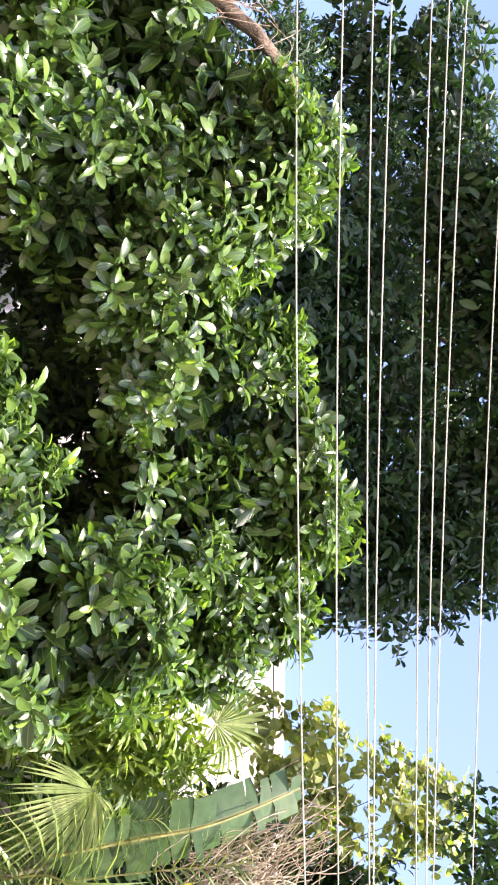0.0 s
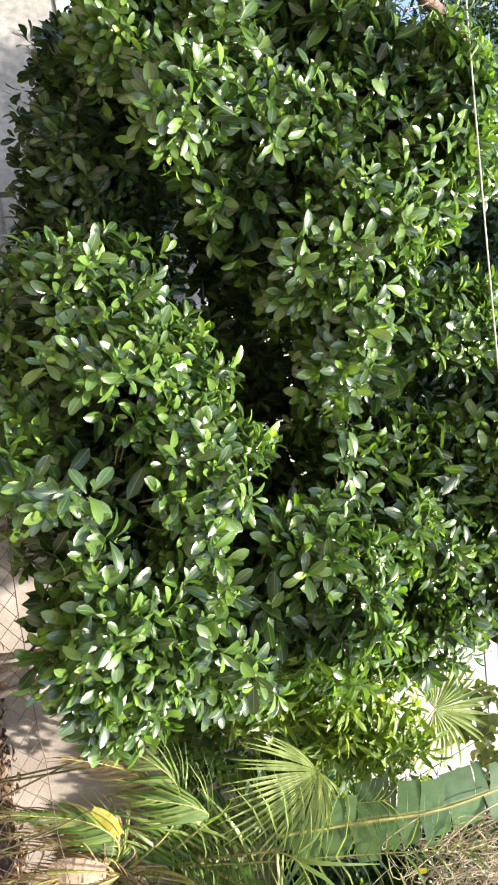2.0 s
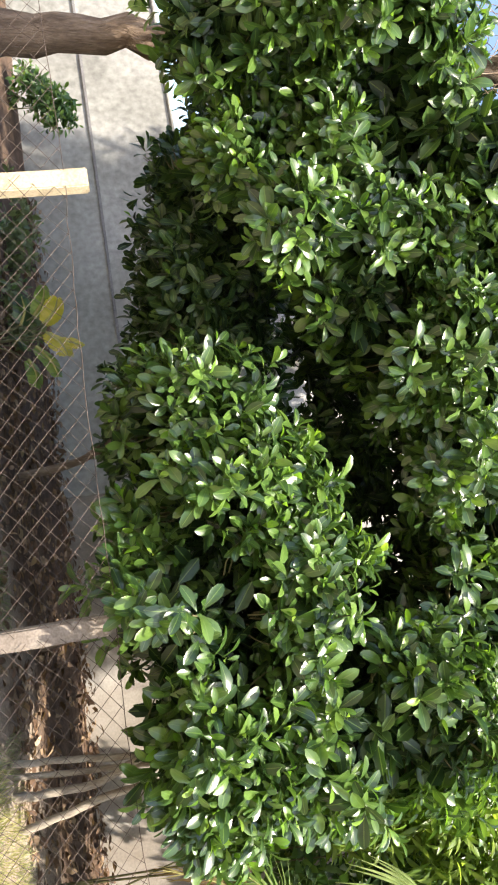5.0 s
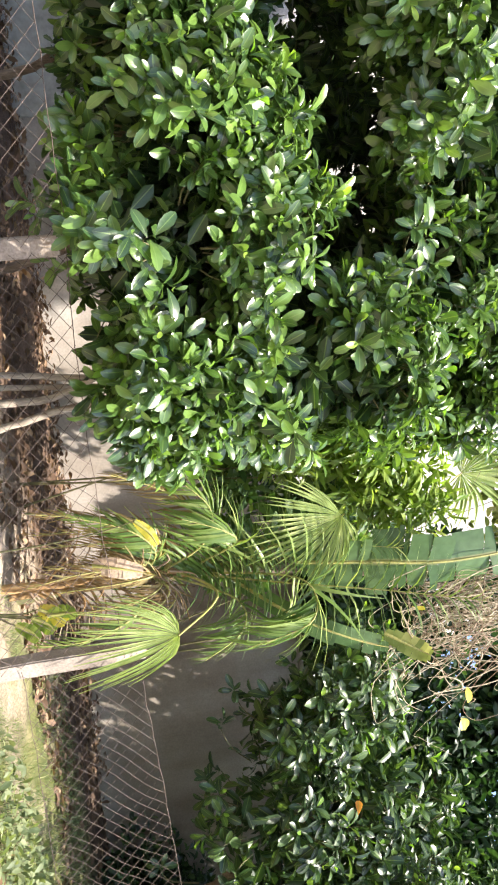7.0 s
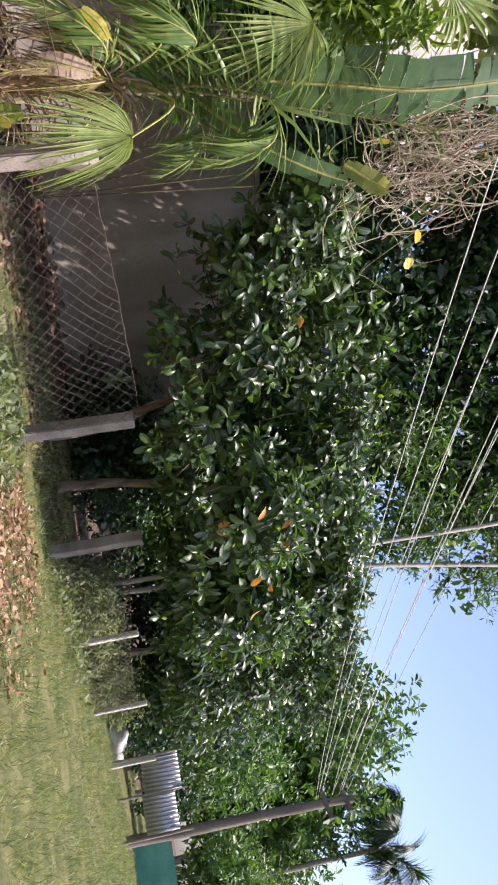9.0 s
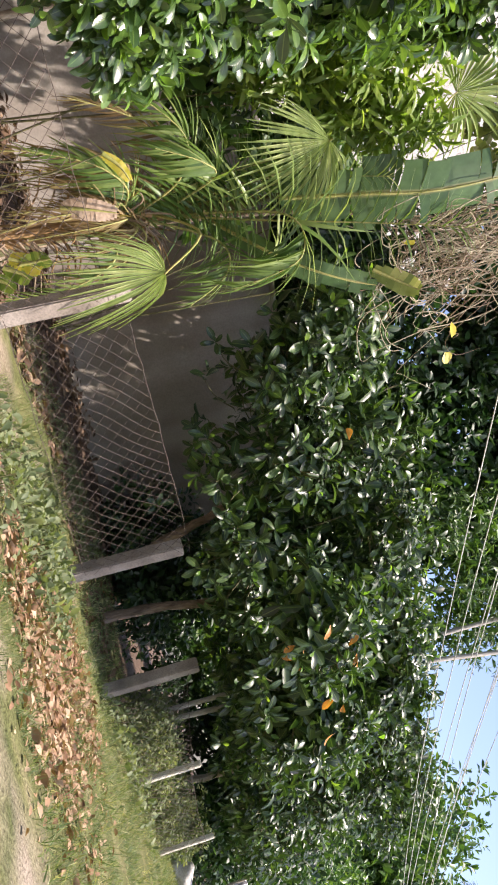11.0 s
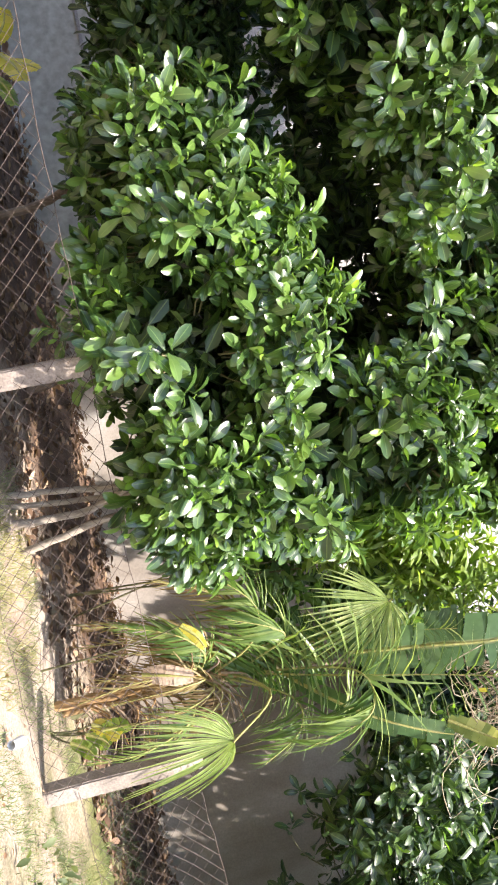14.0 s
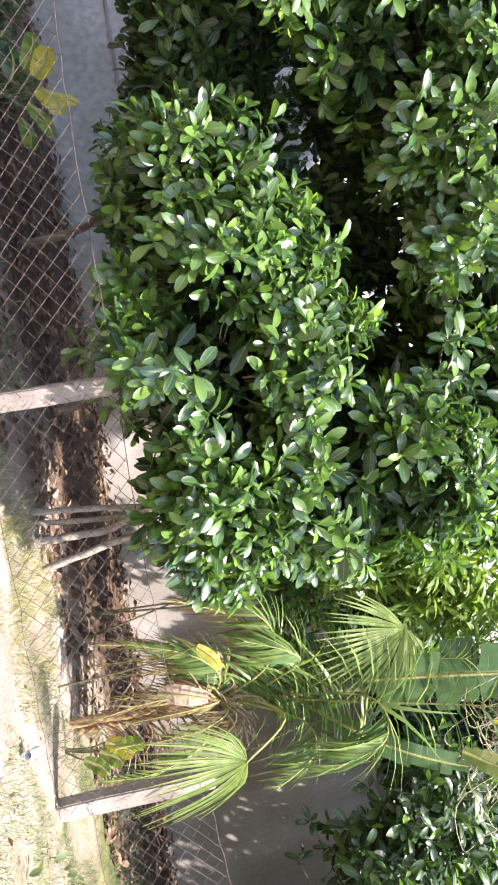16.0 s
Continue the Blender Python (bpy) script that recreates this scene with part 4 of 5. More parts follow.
for k in range(64):
    a = random.uniform(0, 2 * math.pi)
    h = random.uniform(0.3, 1.7)
    p0 = Vector((2.36 + 0.07 * math.cos(a), 7.74 + 0.07 * math.sin(a), h))
    p1 = p0 + Vector((0.5 * math.cos(a), -abs(0.25 * math.sin(a)), random.uniform(-0.1, 0.35)))
    v, f = tube(spline([p0, (p0 + p1) / 2 + Vector((0, 0, 0.08)), p1], 8), np.linspace(0.014, 0.004, 8), 5)
    put_mesh("dead_stalk", v, f, M_SHEATH if k % 3 == 0 else M_TWIG, fan_palm)
broad_leaf(fan_palm, [(2.1, 7.35, 0.95), (2.13, 7.28, 1.15), (2.2, 7.25, 1.4)], 0.10, M_BEIGE, (0.1, -1, 0.2), 14, 0.0, "dry_sheath")

feather_palm = empty("feather_palm", (2.5, 8.0, 0))
tagged(feather_palm, "young feather palm with arching green fronds", "palm")
limb(feather_palm, [(2.5, 8.0, -0.05), (2.5, 7.95, 0.9), (2.48, 7.85, 1.9)], 0.06, 0.04, M_SHEATH, "trunk", 8, 10)
frond(feather_palm, [(2.46, 7.85, 1.5), (2.24, 7.67, 1.9), (2.1, 7.55, 2.6), (2.02, 7.45, 3.2)], 0.55, 30)
frond(feather_palm, [(2.48, 7.85, 1.9), (2.56, 7.45, 2.7), (2.69, 7.1, 3.75), (2.80, 6.75, 4.6)], 0.62, 44)
frond(feather_palm, [(2.48, 7.85, 1.9), (2.5, 7.3, 2.9), (2.85, 7.05, 2.95), (3.0, 7.0, 2.3)], 0.75, 26, 0.55)
frond(feather_palm, [(2.46, 7.85, 1.5), (2.1, 7.5, 2.0), (1.7, 7.3, 2.1), (1.3, 7.2, 1.75)], 0.55, 26, 0.5)
frond(feather_palm, [(2.46, 7.85, 1.4), (2.1, 7.5, 1.55), (1.8, 7.35, 1.3), (1.6, 7.3, 0.8)], 0.45, 24, 0.5)
frond(feather_palm, [(2.48, 7.85, 1.7), (2.7, 7.5, 2.3), (2.95, 7.3, 2.3), (3.15, 7.2, 1.9)], 0.5, 22, 0.6)
frond(feather_palm, [(2.46, 7.85, 1.9), (2.35, 7.7, 2.6), (2.3, 7.55, 3.3), (2.35, 7.3, 4.0)], 0.55, 34)

for pts, L, n, mat in [([(2.4, 7.8, 1.5), (2.0, 7.5, 1.6), (1.7, 7.4, 1.1), (1.55, 7.35, 0.5)], 0.4, 22, M_DRYFROND), ([(2.4, 7.8, 1.3), (2.25, 7.45, 1.35), (2.15, 7.3, 0.9), (2.2, 7.25, 0.35)], 0.38, 20, M_DRYFROND),
                       ([(2.45, 7.8, 1.4), (2.7, 7.5, 1.3), (2.85, 7.4, 0.8), (2.8, 7.35, 0.3)], 0.36, 18, M_FROND_ONE), ([(2.4, 7.8, 1.6), (1.9, 7.5, 2.0), (1.5, 7.4, 1.7), (1.25, 7.3, 1.2)], 0.42, 22, M_DRYFROND),
                       ([(2.46, 7.85, 1.8), (2.1, 7.4, 2.3), (1.9, 7.2, 2.2), (1.7, 7.1, 1.8)], 0.5, 26, M_FROND_ONE)]:
    frond(feather_palm, pts, L, n, 0.6, mat=mat)
for k in range(7):
    a = -2.9 + 0.42 * k
    d = np.array([math.cos(a) * 0.55, math.sin(a) * 0.32, 0.0])
    c = np.array([2.38, 7.74, 1.15 + 0.07 * k])
    frond(feather_palm, [c, c + d * 0.5 + (0, 0, 0.15), c + d * 0.95 + (0, 0, -0.15), c + d * 1.05 + (0, 0, -0.75)], 0.34, 18, 0.8, mat=M_DRYFROND)

banana = empty("banana_plant", (2.6, 8.3, 0))
tagged(banana, "banana plant with one tall torn green leaf", "banana plant")
limb(banana, [(2.6, 8.3, -0.05), (2.58, 8.2, 1.4), (2.5, 7.9, 2.6), (2.46, 7.75, 3.0)], 0.10, 0.03, M_STEM, "stem", 9, 12)
broad_leaf(banana, [(2.44, 7.6, 2.95), (2.5, 7.45, 3.7), (2.56, 7.3, 4.5), (2.52, 7.3, 5.5)], 0.36, M_BANANA, (0.25, -1.0, 0.15), 22, 1.1)
broad_leaf(banana, [(2.6, 7.9, 2.3), (2.9, 7.6, 2.75), (3.13, 7.45, 3.15), (3.32, 7.4, 3.55), (3.4, 7.35, 3.8)], 0.13, M_BANANA, (0.3, -1.0, 0.2), 12, 0.6)
broad_leaf(banana, [(3.18, 7.22, 3.72), (3.28, 7.14, 3.9), (3.36, 7.08, 4.04), (3.40, 7.02, 4.12)], 0.12, M_PALELEAF, (0.3, -1.0, 0.1), 8, 0.0)

# a yellowing broad-leaved plant at the palm's foot
foot_plant = empty("yellow_leaf_plant", (2.45, 7.4, 0))
tagged(foot_plant, "low plant with yellowing broad leaves at the palm", "plant")
for base, tip, end, w, mat in [((2.45, 7.4, 0), (2.42, 7.28, 0.42), (2.55, 7.2, 0.66), 0.09, M_YELLOW), ((2.45, 7.4, 0), (2.5, 7.3, 0.35), (2.62, 7.2, 0.55), 0.08, M_LIMELEAF), ((2.45, 7.4, 0), (2.48, 7.25, 0.5), (2.45, 7.15, 0.76), 0.09, M_LIMELEAF),
                                ((2.45, 7.4, 0), (2.55, 7.3, 0.2), (2.68, 7.2, 0.4), 0.07, M_LIMELEAF), ((1.9, 7.5, 0), (1.70, 7.25, 1.38), (1.94, 7.2, 1.56), 0.055, M_YELLOW)]:
    limb(foot_plant, [base, ((base[0] + tip[0]) / 2 + 0.03, (base[1] + tip[1]) / 2, tip[2] * 0.6), tip], 0.012, 0.006, M_STEM, "stalk", 5, 8)
    broad_leaf(foot_plant, [tip, ((tip[0] + end[0]) / 2, (tip[1] + end[1]) / 2, (tip[2] + end[2]) / 2 + 0.03), end], w, mat, (0.1, -1, 0.4), 12, 0.0)


def shrub(name, label, base, blobs, count, shape, mats, leaves, size, floor=0.1, inner=300, stem_mat=None, low=0.6, stems=5):
    s = empty(name, base)
    tagged(s, label, "shrub")
    for b in blobs[:stems]:
        limb(s, [base, ((base[0] + b[0]) / 2, (base[1] + b[1]) / 2, b[2] * 0.5), (b[0], b[1], b[2])], 0.014, 0.006, stem_mat or M_STEM, "stem", 5, 8)
    crown_of(s, blobs, count, shape, mats, leaves, size, floor=floor, low=low, label="")
    if inner:
        fill(s, blobs, inner, shape, mats[0], size * 1.1)
    return s


shrub("lime_shrub", "tall shrub with bright lime-green pointed leaves", (1.6, 9.2, 0), [(1.75, 7.95, 4.3, 0.6, 0.4, 0.5), (1.55, 8.0, 3.9, 0.5, 0.4, 0.45), (2.1, 7.9, 4.7, 0.3, 0.3, 0.3), (1.35, 8.3, 3.3, 0.5, 0.4, 0.6)], 640, LANCE, [M_LIMELEAF, M_LIMELEAF], 7, 0.22, stems=2)
shrub("understory_shrub", "dense green leafy shrub behind the palms", (1.9, 9.1, 0), [(2.9, 10.0, 4.3, 0.6, 0.5, 0.5), (1.3, 8.9, 2.6, 0.7, 0.5, 0.6), (2.0, 9.0, 3.0, 0.7, 0.5, 0.7), (2.6, 9.1, 2.5, 0.5, 0.4, 0.5), (1.7, 9.0, 3.7, 0.7, 0.5, 0.5), (2.5, 9.1, 3.6, 0.5, 0.4, 0.5)], 520, OVAL, [M_MIDLEAF, M_LIMELEAF], 7, 0.2, inner=500, stems=2)
shrub("pale_leaved_tree", "tree with round pale olive-yellow leaves against the sky", (4.8, 11.3, 0.3),
      [(3.74, 11.18, 8.21, 0.91, 0.7, 0.78), (4.52, 11.05, 8.98, 1.17, 0.7, 1.04), (3.22, 11.57, 7.55, 0.78, 0.6, 0.65), (5.04, 11.05, 10.03, 0.91, 0.7, 0.78), (4.65, 11.31, 7.42, 1.17, 0.8, 1.04), (5.69, 11.44, 8.21, 1.17, 0.8, 1.04), (6.99, 11.7, 7.42, 1.04, 0.7, 0.78)], 1500, ROUND, [M_PALELEAF, M_LIMELEAF], 5, 0.175, inner=260)

# dead creepers hanging in a tangle
thicket = empty("dead_creeper", (2.75, 8.6, 0))
tagged(thicket, "tangled brown dead creeper stems hanging in a mass", "dead creeper")
limb(thicket, [(2.75, 8.6, -0.05), (2.72, 8.5, 2.0), (2.9, 8.3, 3.8), (3.3, 8.0, 5.2)], 0.04, 0.025, M_TWIG, "stem", 7, 10)
tangle = {M_TWIG: [], M_PALETWIG: []}
for k in range(110):
    # loops and hooks at the lower end
    c = np.array([3.42, 7.55, 4.7]) + rng.normal(size=3) * (0.28, 0.16, 0.30)
    r = rng.uniform(0.10, 0.36)
    u = unit(rng.normal(size=3) * (1.0, 0.35, 1.0))
    w = unit(np.cross(u, rng.normal(size=3) * (0.4, 1.0, 0.4)))
    a = rng.uniform(0, 6.28) + np.linspace(0, rng.uniform(1.2, 3.8), 16)
    line = c + r * (np.cos(a)[:, None] * u + np.sin(a)[:, None] * w * rng.uniform(0.4, 1.0)) + np.linspace(0, 1, 16)[:, None] * rng.normal(scale=0.18, size=3)
    tangle[M_PALETWIG if rng.random() < 0.45 else M_TWIG].append(tube(line, np.linspace(0.008, 0.0035, 16) * rng.uniform(0.6, 1.3), 4))
for k in range(120):
    # stems that hang from above, bow aside and hook at their ends
    c = np.array([3.2 + rng.normal() * 0.36, 7.6 + rng.normal() * 0.18, rng.uniform(4.9, 6.2)])
    L = rng.uniform(0.5, 1.3)
    sway = rng.normal(scale=(0.30, 0.10, 0.0))
    e = c + sway + (0.12, 0, -L)
    hook = e + rng.normal(scale=(0.24, 0.08, 0.08))
    tip = hook + rng.normal(scale=(0.10, 0.05, 0.06)) + (0, 0, rng.uniform(0.0, 0.25))
    line = spline([c, c + (e - c) * 0.35 - sway * rng.uniform(-0.2, 0.8), e, hook, tip], 18)
    tangle[M_PALETWIG if rng.random() < 0.6 else M_TWIG].append(tube(line, np.linspace(0.007, 0.003, 18) * rng.uniform(0.6, 1.3), 4))
for mat, pieces in tangle.items():
    tagged(put_mesh("tangle", *joined(pieces), mat, thicket, "bleached straw-coloured stems" if mat is M_PALETWIG else "brown dead stems"), kind="stuff")
for q in [(4.0, 7.35, 4.65), (4.25, 7.2, 4.5), (3.0, 7.3, 4.2)]:
    v, f, uv = leaf_cloud(ROUND, np.array([q]), rng.normal(size=(1, 3)), np.array([[0.2, -1, 0.3]]), np.array([0.16]))
    put_mesh("leaf", v, f, M_YELLOW, thicket, "single yellow leaf", True, uv)


# ---- background trees ----
def back_tree(name, label, base, trunks, blobs, count, shape, mats, leaves, size, inner=0, bark=None):
    t = empty(name, base)
    tagged(t, label, "tree")
    for pts, r0, r1 in trunks:
        limb(t, pts, r0, r1, bark or M_PALEBARK, "trunk", 8, 12)
    crown_of(t, blobs, count, shape, mats, leaves, size, floor=0.3, low=0.45, young_share=0.5)
    if inner:
        fill(t, blobs, inner, SMALL, mats[0], size * 1.3, 0.95)
    return t


back_tree("slender_tree", "slender tree with pale trunks and fine loose foliage", (11.5, 9.7, 0),
          [([(11.5, 9.6, -0.2), (11.8, 9.45, 5.2), (12.95, 9.45, 9.9)], 0.05, 0.035), ([(11.4, 9.7, -0.2), (11.25, 9.45, 5.6), (11.3, 9.45, 9.5)], 0.05, 0.035)],
          [(9.3, 10.2, 6.4, 1.0, 0.8, 0.9), (10.8, 10.2, 6.6, 1.0, 0.8, 0.7), (10.6, 10.3, 8.6, 1.2, 0.8, 0.9), (12.2, 10.2, 7.4, 1.0, 0.8, 0.8), (12.4, 10.2, 9.4, 1.2, 0.8, 0.8), (12.05, 10.4, 7.28, 0.97, 0.97, 0.87), (11.4, 10.6, 6.45, 0.8, 0.8, 0.7), (12.6, 10.6, 6.95, 0.78, 0.78, 0.7), (11.1, 10.6, 7.3, 0.95, 0.9, 0.85), (12.7, 10.6, 6.0, 0.58, 0.58, 0.52), (12.91, 10.4, 8.74, 1.16, 1.1, 1.04), (13.96, 10.4, 9.95, 1.24, 1.1, 1.12), (12.41, 10.4, 6.69, 0.73, 0.73, 0.66), (14.33, 10.4, 8.45, 0.75, 0.75, 0.68), (9.76, 10.4, 8.72, 1.03, 1.03, 0.93)],
          3000, LANCE, [M_MIDLEAF, M_DARKLEAF], 8, 0.17, 1500, M_WHITEBARK)
# The two blobs near y 9 stand unseen, added to shade the wall.
dark = back_tree("dark_tree", "large dark tree with dense shaded foliage", (9.9, 11.4, 0), [([(9.9, 11.4, 0), (9.4, 11.3, 3.0), (7.2, 11.0, 6.5)], 0.16, 0.08)],
          ([(4.2, 11.0, 4.8, 1.0, 0.6, 0.6), (5.2, 10.8, 5.6, 1.1, 0.8, 0.9), (6.6, 10.8, 5.8, 1.2, 0.8, 1.1), (7.8, 10.7, 6.2, 1.0, 0.8, 1.0), (6.0, 10.9, 7.4, 1.4, 0.9, 1.1), (7.8, 10.8, 8.0, 1.3, 0.9, 1.1), (8.0, 10.8, 9.6, 1.8, 1.1, 0.9), (6.62, 10.9, 6.7, 0.89, 0.89, 0.8)]
     + [(7.43, 10.9, 7.91, 1.06, 1.06, 0.95), (8.54, 10.9, 8.95, 1.24, 1.1, 1.12), (8.8, 10.9, 7.25, 0.98, 0.98, 0.88), (10.13, 10.9, 8.69, 1.18, 1.1, 1.06), (10.4, 10.9, 7.01, 0.92, 0.92, 0.83), (11.57, 10.9, 8.19, 1.11, 1.1, 1.0), (12.22, 10.9, 9.67, 1.31, 1.1, 1.18), (5.9, 9.9, 7.9, 1.0, 0.8, 0.8), (6.9, 8.9, 10.0, 1.4, 1.0, 0.9), (5.0, 9.0, 9.4, 1.1, 0.9, 0.8), (3.9, 10.5, 5.6, 0.7, 0.4, 0.6), (4.3, 10.2, 6.4, 0.8, 0.5, 0.7), (4.9, 10.4, 5.4, 0.7, 0.4, 0.6), (5.2, 11.4, 4.75, 1.2, 0.5, 0.5), (7.2, 11.4, 4.8, 1.3, 0.5, 0.55)]
     + [(8.5, 10.6, 6.1, 0.8, 0.5, 0.6), (9.4, 10.6, 6.0, 0.8, 0.5, 0.6), (10.2, 10.7, 5.9, 0.8, 0.5, 0.6), (9.9, 10.7, 6.6, 0.9, 0.5, 0.6)]),
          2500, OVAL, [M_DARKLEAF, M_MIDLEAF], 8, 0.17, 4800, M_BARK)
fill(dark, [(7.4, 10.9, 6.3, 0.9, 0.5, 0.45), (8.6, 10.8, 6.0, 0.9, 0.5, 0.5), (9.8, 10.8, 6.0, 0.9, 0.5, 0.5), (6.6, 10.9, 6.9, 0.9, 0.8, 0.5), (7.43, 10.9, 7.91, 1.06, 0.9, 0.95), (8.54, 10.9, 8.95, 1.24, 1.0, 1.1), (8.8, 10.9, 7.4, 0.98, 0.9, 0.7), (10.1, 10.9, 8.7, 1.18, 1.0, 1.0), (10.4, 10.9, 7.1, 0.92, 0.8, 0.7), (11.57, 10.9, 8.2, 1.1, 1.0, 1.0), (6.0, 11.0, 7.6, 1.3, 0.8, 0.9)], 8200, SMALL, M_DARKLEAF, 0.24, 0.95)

# hedge of mixed trees beyond the far posts, and the wooded rise behind
for (x, y, z, r, hh), mats, sh in [((10.8, 13.4, 2.0, 1.5, 2.0), [M_DARKLEAF, M_MIDLEAF], OVAL), ((12.8, 14.0, 2.2, 1.6, 2.2), [M_MIDLEAF, M_LIMELEAF], OVAL), ((15.2, 14.0, 2.2, 1.7, 2.2), [M_MIDLEAF, M_LIMELEAF], OVAL),
                               ((17.0, 11.0, 2.2, 1.8, 2.2), [M_DARKLEAF, M_MIDLEAF], OVAL), ((20.0, 12.4, 2.6, 2.2, 2.6), [M_DARKLEAF, M_MIDLEAF], OVAL), ((23.5, 13.0, 3.0, 2.4, 3.0), [M_MIDLEAF, M_LIMELEAF], LANCE),
                               ((17.8, 12.6, 4.6, 2.0, 1.8), [M_DARKLEAF, M_MIDLEAF], OVAL), ((28.0, 14.5, 3.4, 3.0, 3.4), [M_MIDLEAF, M_DARKLEAF], OVAL), ((26.0, 10.0, 2.2, 2.0, 2.2), [M_MIDLEAF, M_LIMELEAF], LANCE), ((31.0, 11.5, 2.8, 2.6, 2.8), [M_MIDLEAF, M_DARKLEAF], OVAL)]:
    back_tree("hedge_tree", "leafy green tree in the far hedge", (x, y, 0), [([(x, y, 0), (x + 0.1, y, z * 0.5), (x, y, z)], 0.12, 0.06)],
              [(x + rng.normal() * r * 0.4, y + rng.normal() * 0.4, z + rng.normal() * 0.3, r * 0.75, r * 0.7, hh * 0.62) for _ in range(4)], 1000, sh, mats, 7, 0.2, 1200)
for x, y, top, r in [(34, 19, 12.0, 5), (36.5, 19.5, 12.3, 4.5), (46, 22, 10.5, 6), (43, 18.5, 9.6, 4.5), (46, 14, 8, 5), (30, 23, 12.0, 5), (54, 18, 9.5, 7), (38, 27, 12, 6), (24, 24, 9, 5), (60, 10, 9, 6), (52, 8, 7, 5), (37.0, 18.0, 11.4, 3.6), (36.4, 19.6, 12.0, 4)]:
    back_tree("far_tree", "large green tree on the wooded rise", (x, y, 0), [([(x, y, 0), (x, y, top * 0.4), (x, y, top * 0.7)], 0.25, 0.12)],
              [(x + rng.normal() * r * 0.35, y + rng.normal() * r * 0.3, top * rng.uniform(0.4, 0.78), r * 0.55, r * 0.5, top * 0.26) for _ in range(7)], 1900, SMALL, [M_MIDLEAF, M_DARKLEAF], 8, 0.34, 1800)

back_tree("shade_tree", "dark dense tree beyond the low wall", (-6.2, 14.0, 0), [([(-6.2, 14.0, -0.2), (-6.0, 13.9, 2.0), (-5.6, 13.6, 4.0)], 0.16, 0.08)],
          [(-6.8, 13.7, 3.6, 1.1, 0.9, 1.0), (-5.4, 13.6, 4.2, 1.2, 0.9, 1.2), (-4.2, 13.4, 3.6, 1.0, 0.8, 1.1), (-7.4, 13.9, 5.0, 1.1, 0.9, 1.0), (-6.0, 13.8, 5.6, 1.2, 0.9, 1.0)], 1200, OVAL, [M_DARKLEAF, M_MIDLEAF], 8, 0.2, 4000, M_BARK)
back_tree("shade_tree", "leafy tree beyond the tall wall", (6.4, 13.6, 0), [([(6.4, 13.6, -0.2), (6.5, 13.5, 2.5), (6.8, 13.4, 4.6)], 0.14, 0.07)],
          [(3.6, 13.2, 4.6, 0.7, 0.6, 0.7), (4.6, 13.3, 4.5, 1.0, 0.7, 0.9), (5.9, 13.3, 4.8, 1.1, 0.7, 1.0), (7.3, 13.4, 4.8, 1.2, 0.7, 1.0), (8.7, 13.5, 4.9, 1.2, 0.7, 1.1), (10.0, 13.5, 5.0, 1.1, 0.7, 1.1), (5.2, 13.6, 6.0, 1.1, 0.7, 0.9), (6.7, 13.6, 6.2, 1.2, 0.7, 0.9), (8.3, 13.7, 6.4, 1.2, 0.7, 1.0), (9.8, 13.8, 6.5, 1.1, 0.7, 1.0)], 1500, OVAL, [M_DARKLEAF, M_MIDLEAF], 8, 0.2, 6500, M_BARK)
HIGH = [(-12.6 + 2.5 * i + 0.5 * (j % 2), 18.0 - 1.1 * j, 12.2 + 1.9 * j, 1.9, 1.5, 1.4) for i in range(6) for j in range(4)]
tall = back_tree("tall_tree", "tall dark tree beyond the house", (-5.0, 18.5, 0), [([(-5.0, 18.5, -0.2), (-5.2, 18.3, 6.0), (-5.5, 17.5, 13.0)], 0.3, 0.15)],
                 HIGH, 2600, SMALL, [M_DARKLEAF, M_DARKLEAF], 8, 0.32, 9000, M_BARK)

coconut = empty("coconut_palm", (40.7, 15.8, 0))
tagged(coconut, "tall coconut palm far off against the sky", "palm")
limb(coconut, [(40.7, 15.8, -0.1), (40.6, 15.8, 5), (40.4, 15.7, 10.75)], 0.2, 0.13, M_PALEBARK, "trunk", 8, 12)
for k in range(19):
    a = 2 * math.pi * k / 19 + random.uniform(-0.2, 0.2)
    d = np.array([math.cos(a), math.sin(a), 0])
    up = random.uniform(-0.3, 1.9)
    c = np.array([40.4, 15.7, 10.75])
    frond(coconut, [c, c + d * 1.1 + (0, 0, 0.35 + up * 0.6), c + d * 2.1 + (0, 0, 0.2 + up * 0.75), c + d * 2.9 + (0, 0, -0.8 + up * 0.75)], 0.95, 60, 0.3, whole=True)

# ---- utility pole, gate and far clutter ----
pole = empty("utility_pole", (19.9, 9.04, 0))
tagged(pole, "leaning grey-brown utility pole with crossarms", "utility pole")
limb(pole, [(19.9, 9.04, -0.3), (19.76, 8.9, 2.9), (19.58, 8.73, 5.6)], 0.145, 0.095, M_POLE, "shaft", 10, 8)
for z, L in ((4.85, 1.1), (5.36, 0.9)):
    part("crossarm", box(0.09, L, 0.09, pose(19.54, 8.76, z, 0, 0, -20), 0.01), M_POLE, pole)
    for k in (-0.4, 0.0, 0.4):
        v, f = tube([(19.54 + k * 0.3, 8.76 + k * L, z + 0.09), (19.54 + k * 0.3, 8.76 + k * L, z + 0.19)], (0.036, 0.022), 6)
        put_mesh("insulator", v, f, M_DARKCABLE, pole)


